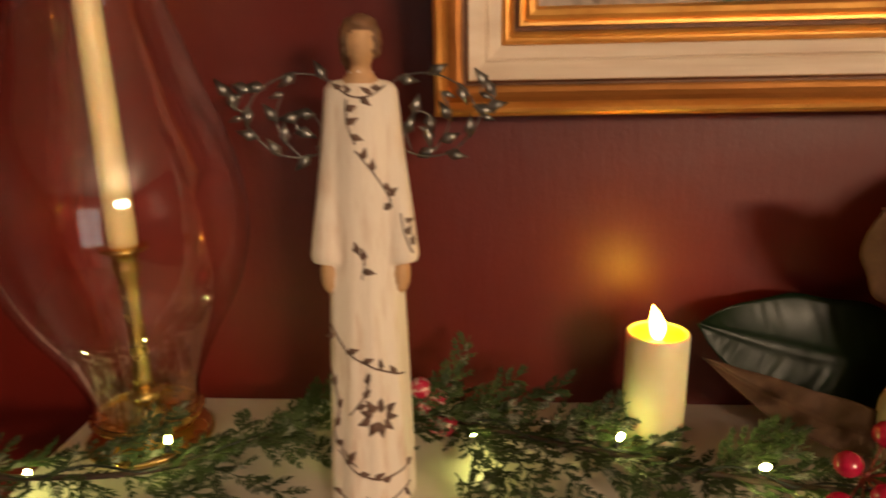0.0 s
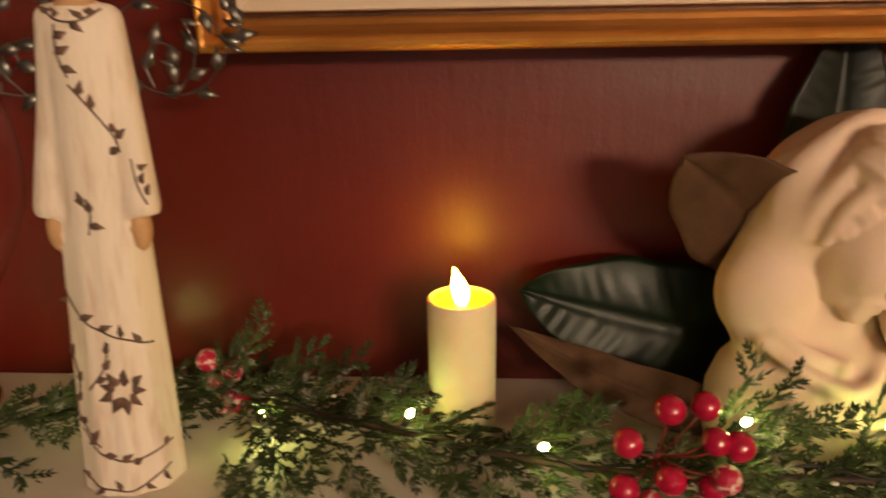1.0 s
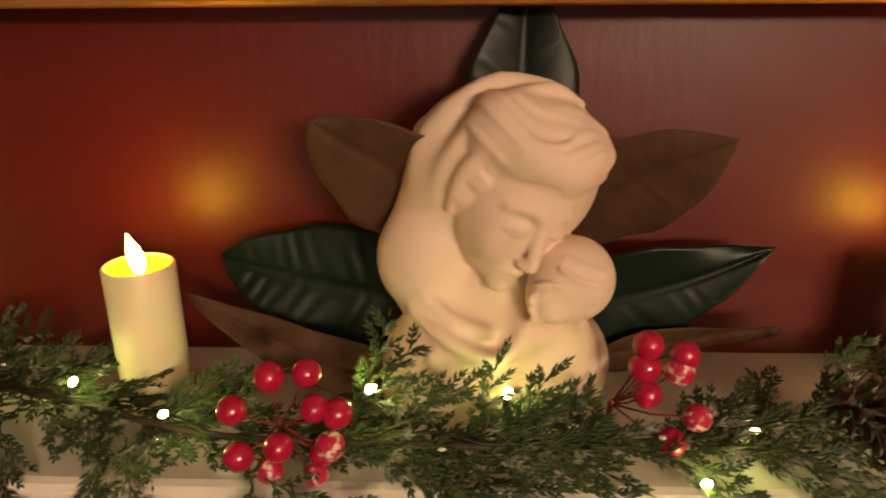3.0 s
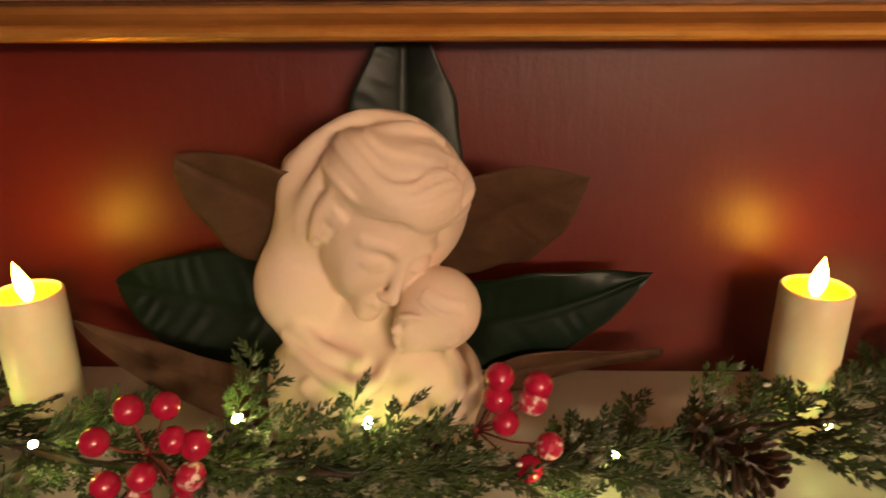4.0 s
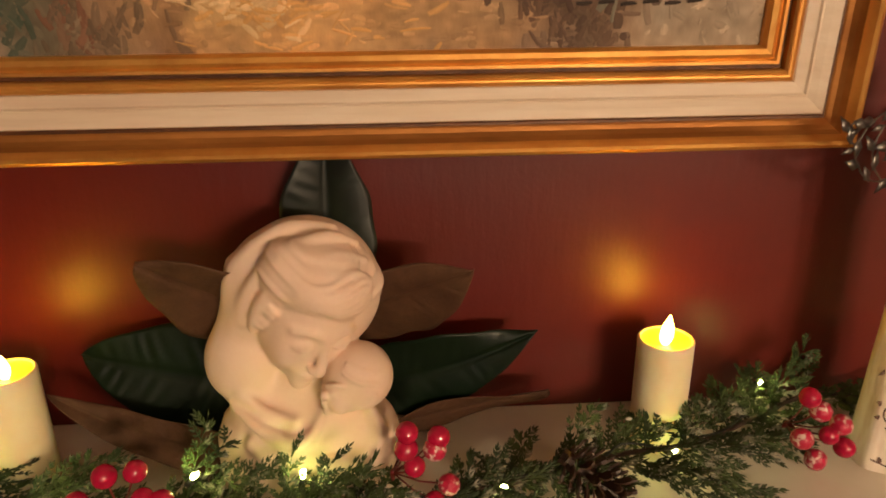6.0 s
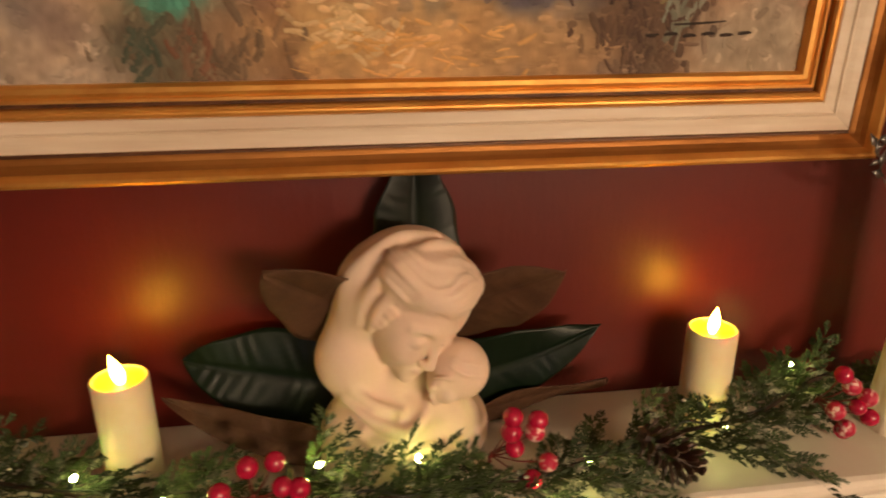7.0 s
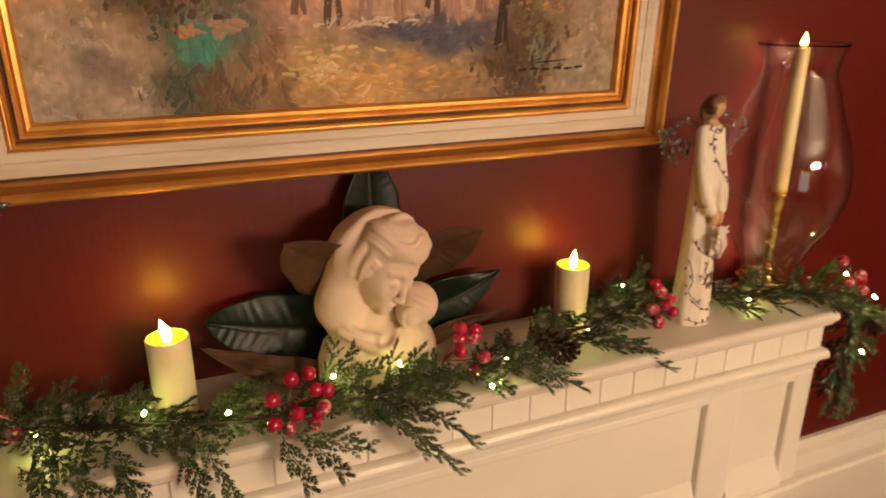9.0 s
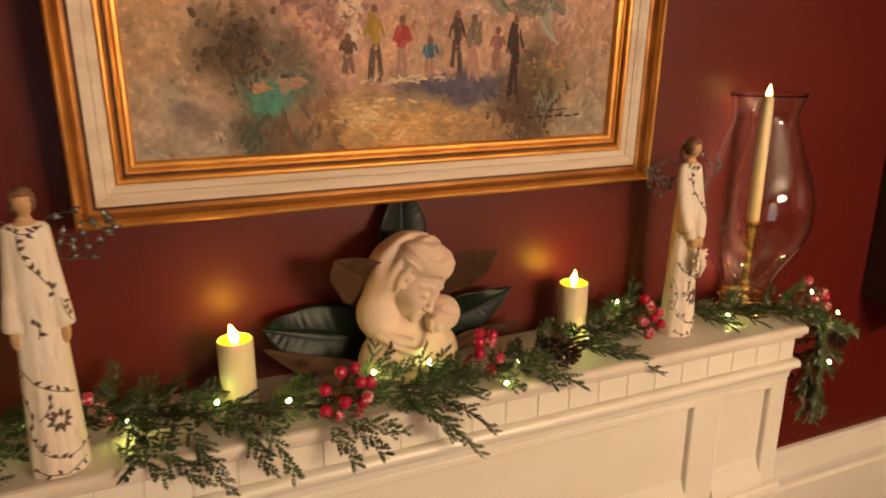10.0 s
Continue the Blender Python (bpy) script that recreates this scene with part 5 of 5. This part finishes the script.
    for k in range(n):
        i = min(len(STEM) - 3, int((k + rng.random()) / n * (len(STEM) - 3)))
        p, d = STEM[i], (STEM[i + 1] - STEM[i]).normalized()
        side = d.cross(Vector((0, 0, 1))).normalized() if abs(d.z) < 0.8 else Vector((0, -1, 0))
        for s in (-1, 1):
            ln = rng.uniform(0.05, 0.09)
            way = (d * rng.uniform(0.5, 1.0) + side * s * rng.uniform(0.25, 0.95) + Vector((0, 0, rng.uniform(-0.28, 0.30)))).normalized()
            tip = p + way * ln
            if abs(d.z) < 0.8:
                tip.z = max(tip.z, TOP + 0.004 if tip.y > 0.44 else TOP - 0.03)
            tip.y = min(max(tip.y, 0.432), WALL_Y - 0.012)
            if tip.x < 1.86:
                sprig(p, tip, (rng.uniform(-0.4, 0.4), rng.uniform(-0.7, 0.2), 1))
            else:
                sprig(p, tip, (rng.uniform(-0.4, 0.4), -1, rng.uniform(-0.2, 0.6)))
    # dabs of white flock
    lump = ball(0.0028, "flock", M_FROST, 0.7, 5, 7)
    for k in range(12):
        p = STEM[rng.randrange(5, len(STEM) - 4)] + Vector((rng.gauss(0, 0.012), rng.gauss(-0.004, 0.016), rng.uniform(0.004, 0.028)))
        s = rng.uniform(0.4, 0.8)
        put("flock", lump, None, Matrix.Translation(p) @ Matrix.Diagonal((s * 1.6, s, s, 1)))
    # berry bunches: heart of the bunch, then berries as x, z about a depth
    red, frosted = ball(0.0088, "berry", M_BERRY), ball(0.0088, "berry", M_FROSTBERRY)
    for heart, y, spread, berries, frost in (
            ((0.945, 0.448, 1.468), 0.433, 0.007, ((0.923, 1.488), (0.946, 1.509), (0.967, 1.510), (0.972, 1.492), (0.985, 1.489), (0.949, 1.465), (0.923, 1.455), (0.940, 1.443), (0.974, 1.459), (0.980, 1.468), (0.969, 1.444)), 0.25),
            ((1.150, 0.475, 1.468), 0.455, 0.010, ((1.163, 1.522), (1.162, 1.508), (1.187, 1.512), (1.184, 1.503), (1.168, 1.484), (1.194, 1.478), (1.183, 1.456)), 0.25),
            ((1.500, 0.520, 1.465), 0.495, 0.012, ((1.495, 1.514), (1.507, 1.500), (1.528, 1.485), (1.518, 1.476), (1.496, 1.473), (1.536, 1.461), (1.513, 1.450), (1.523, 1.437)), 0.6),
            ((1.830, 0.450, 1.468), 0.430, 0.010, ((1.824, 1.519), (1.850, 1.497), (1.866, 1.483), (1.859, 1.470), (1.845, 1.481)), 0.3),
            ((0.632, 0.565, 1.455), 0.550, 0.010, ((0.628, 1.480), (0.641, 1.464), (0.630, 1.456), (0.652, 1.446), (0.640, 1.444)), 1.0)):
        tag = "bunch of glossy red berries on thin stalks" if frost < 0.5 else "bunch of red berries dusted with white frost"
        hv = Vector(heart)
        bunch = put("berry_bunch", tube("berry_bunch", [(0, 0.004, -0.010), (0, 0, 0), (0.0005, -0.002, 0.004)], (0.0018, 0.0022, 0.0015), M_REDTWIG, 6), None, Matrix.Translation(hv), c, tag)
        for x, z in berries:
            p = Vector((x, y + rng.uniform(-spread, spread), z)) - hv
            if p.z + hv.z < TOP + 0.0095 and hv.y + p.y > 0.44:
                p.z = TOP + 0.0095 - hv.z
            b = part("berry", frosted if rng.random() < frost else red, None, bunch)
            b.matrix_basis = Matrix.Translation(p) @ pose(0, 0, 0, rng.uniform(0, 360), rng.uniform(0, 360), 0) @ Matrix.Scale(rng.uniform(0.92, 1.08), 4)
            part("berry_stalk", tube("berry_stalk", [(0, 0, 0), p * 0.5 + Vector((0, 0, -0.003)), p * 0.93], 0.0008, M_REDTWIG, 5), None, bunch)
    # cones
    cone = cone_mesh()
    for base, tip, s in (((1.287, 0.474, 1.478), (1.336, 0.442, 1.452), 1.0), ((1.905, 0.440, 1.405), (1.940, 0.430, 1.375), 0.72)):
        put("pine_cone", cone, None, Matrix.Translation(base) @ (Vector(tip) - Vector(base)).to_track_quat("Z", "Y").to_matrix().to_4x4() @ Matrix.Scale(s, 4), c, "dark brown open pine cone")
    # fairy lights
    lamp, sock = ball(0.0024, "fairy_light", M_LED, 1.5, 8, 10), tube("socket", [(0, 0, -0.010), (0, 0, -0.0035)], 0.0022, M_CABLE, 6)
    for k, at in enumerate(((0.440, 0.470, 1.473), (0.329, 0.460, 1.447), (0.555, 0.565, 1.467), (0.673, 0.526, 1.446), (0.788, 0.500, 1.464), (0.876, 0.444, 1.476), (1.000, 0.458, 1.487),
                            (1.083, 0.453, 1.488), (1.199, 0.430, 1.443), (1.240, 0.470, 1.453), (1.396, 0.508, 1.452), (1.495, 0.561, 1.483), (1.720, 0.515, 1.440), (1.852, 0.450, 1.489), (1.905, 0.430, 1.447), (1.920, 0.440, 1.337))):
        o = put("fairy_light", lamp, None, Matrix.Translation(at) @ pose(0, 0, 0, rng.uniform(-50, 50), rng.uniform(-60, 60), 0), c, "tiny glowing white fairy light")
        part("socket", sock, None, o)


garland()


# ---- things at the edge of the view ----
def wall_cabinet():
    c = thing("wall_cabinet", (2.25, WALL_Y, 1.36), "dark stained wooden cabinet hung on the red wall", "cabinet")
    part("cabinet_body", box(0.0, 0.5, -0.30, -0.001, 0.0, 0.85, 0.003), M_DARKWOOD, c)
    part("cabinet_door", box(0.01, 0.49, -0.32, -0.3005, 0.01, 0.84, 0.003), M_DARKWOOD, c)


wall_cabinet()


def chandelier(at):
    """The room's warm lamp, behind the camera."""
    c = thing("chandelier", at, "brass chandelier with warm frosted globes over the room", "chandelier")
    part("rod", tube("rod", [(0, 0, 2.6 - at[2]), (0, 0, 0.15), (0, 0, -0.06)], (0.008, 0.009, 0.02), M_BRASS, 10), None, c)
    bulb = ball(0.062, "bulb", M_BULB, 1.25, 10, 14)
    for k in range(6):
        a = 2 * math.pi * k / 6 + 0.3
        x, y = 0.26 * math.cos(a), 0.26 * math.sin(a)
        part("arm", tube("arm", smooth_path([(0, 0, -0.04), (x * 0.5, y * 0.5, -0.09), (x * 0.95, y * 0.95, -0.03), (x, y, 0.03)], 5), 0.005, M_BRASS, 6), None, c)
        b = part("bulb", bulb, None, c, "warm glowing bulb")
        b.location = (x, y, 0.100)


chandelier((2.00, -1.95, 2.02))


def south_window():
    """An unseen window with glowing panes, added for pale reflections in the glass shades."""
    w = tagged(part("window_1", box(0.2, 1.5, -3.598, -3.57, 0.85, 2.25), M_TRIM), "unseen white framed window, its glowing panes added for reflections in the glass", "window", kind="structure")
    # even glow for the panes, added to show in the hurricane glass
    sky = glow("pale_pane_glow", (0.95, 0.88, 0.82), 1.1)
    for x0 in (0.26, 0.87):
        for z0 in (0.91, 1.57):
            part("pane", box(x0, x0 + 0.57, -3.572, -3.566, z0, z0 + 0.62), sky, w)
    return w


south_window()
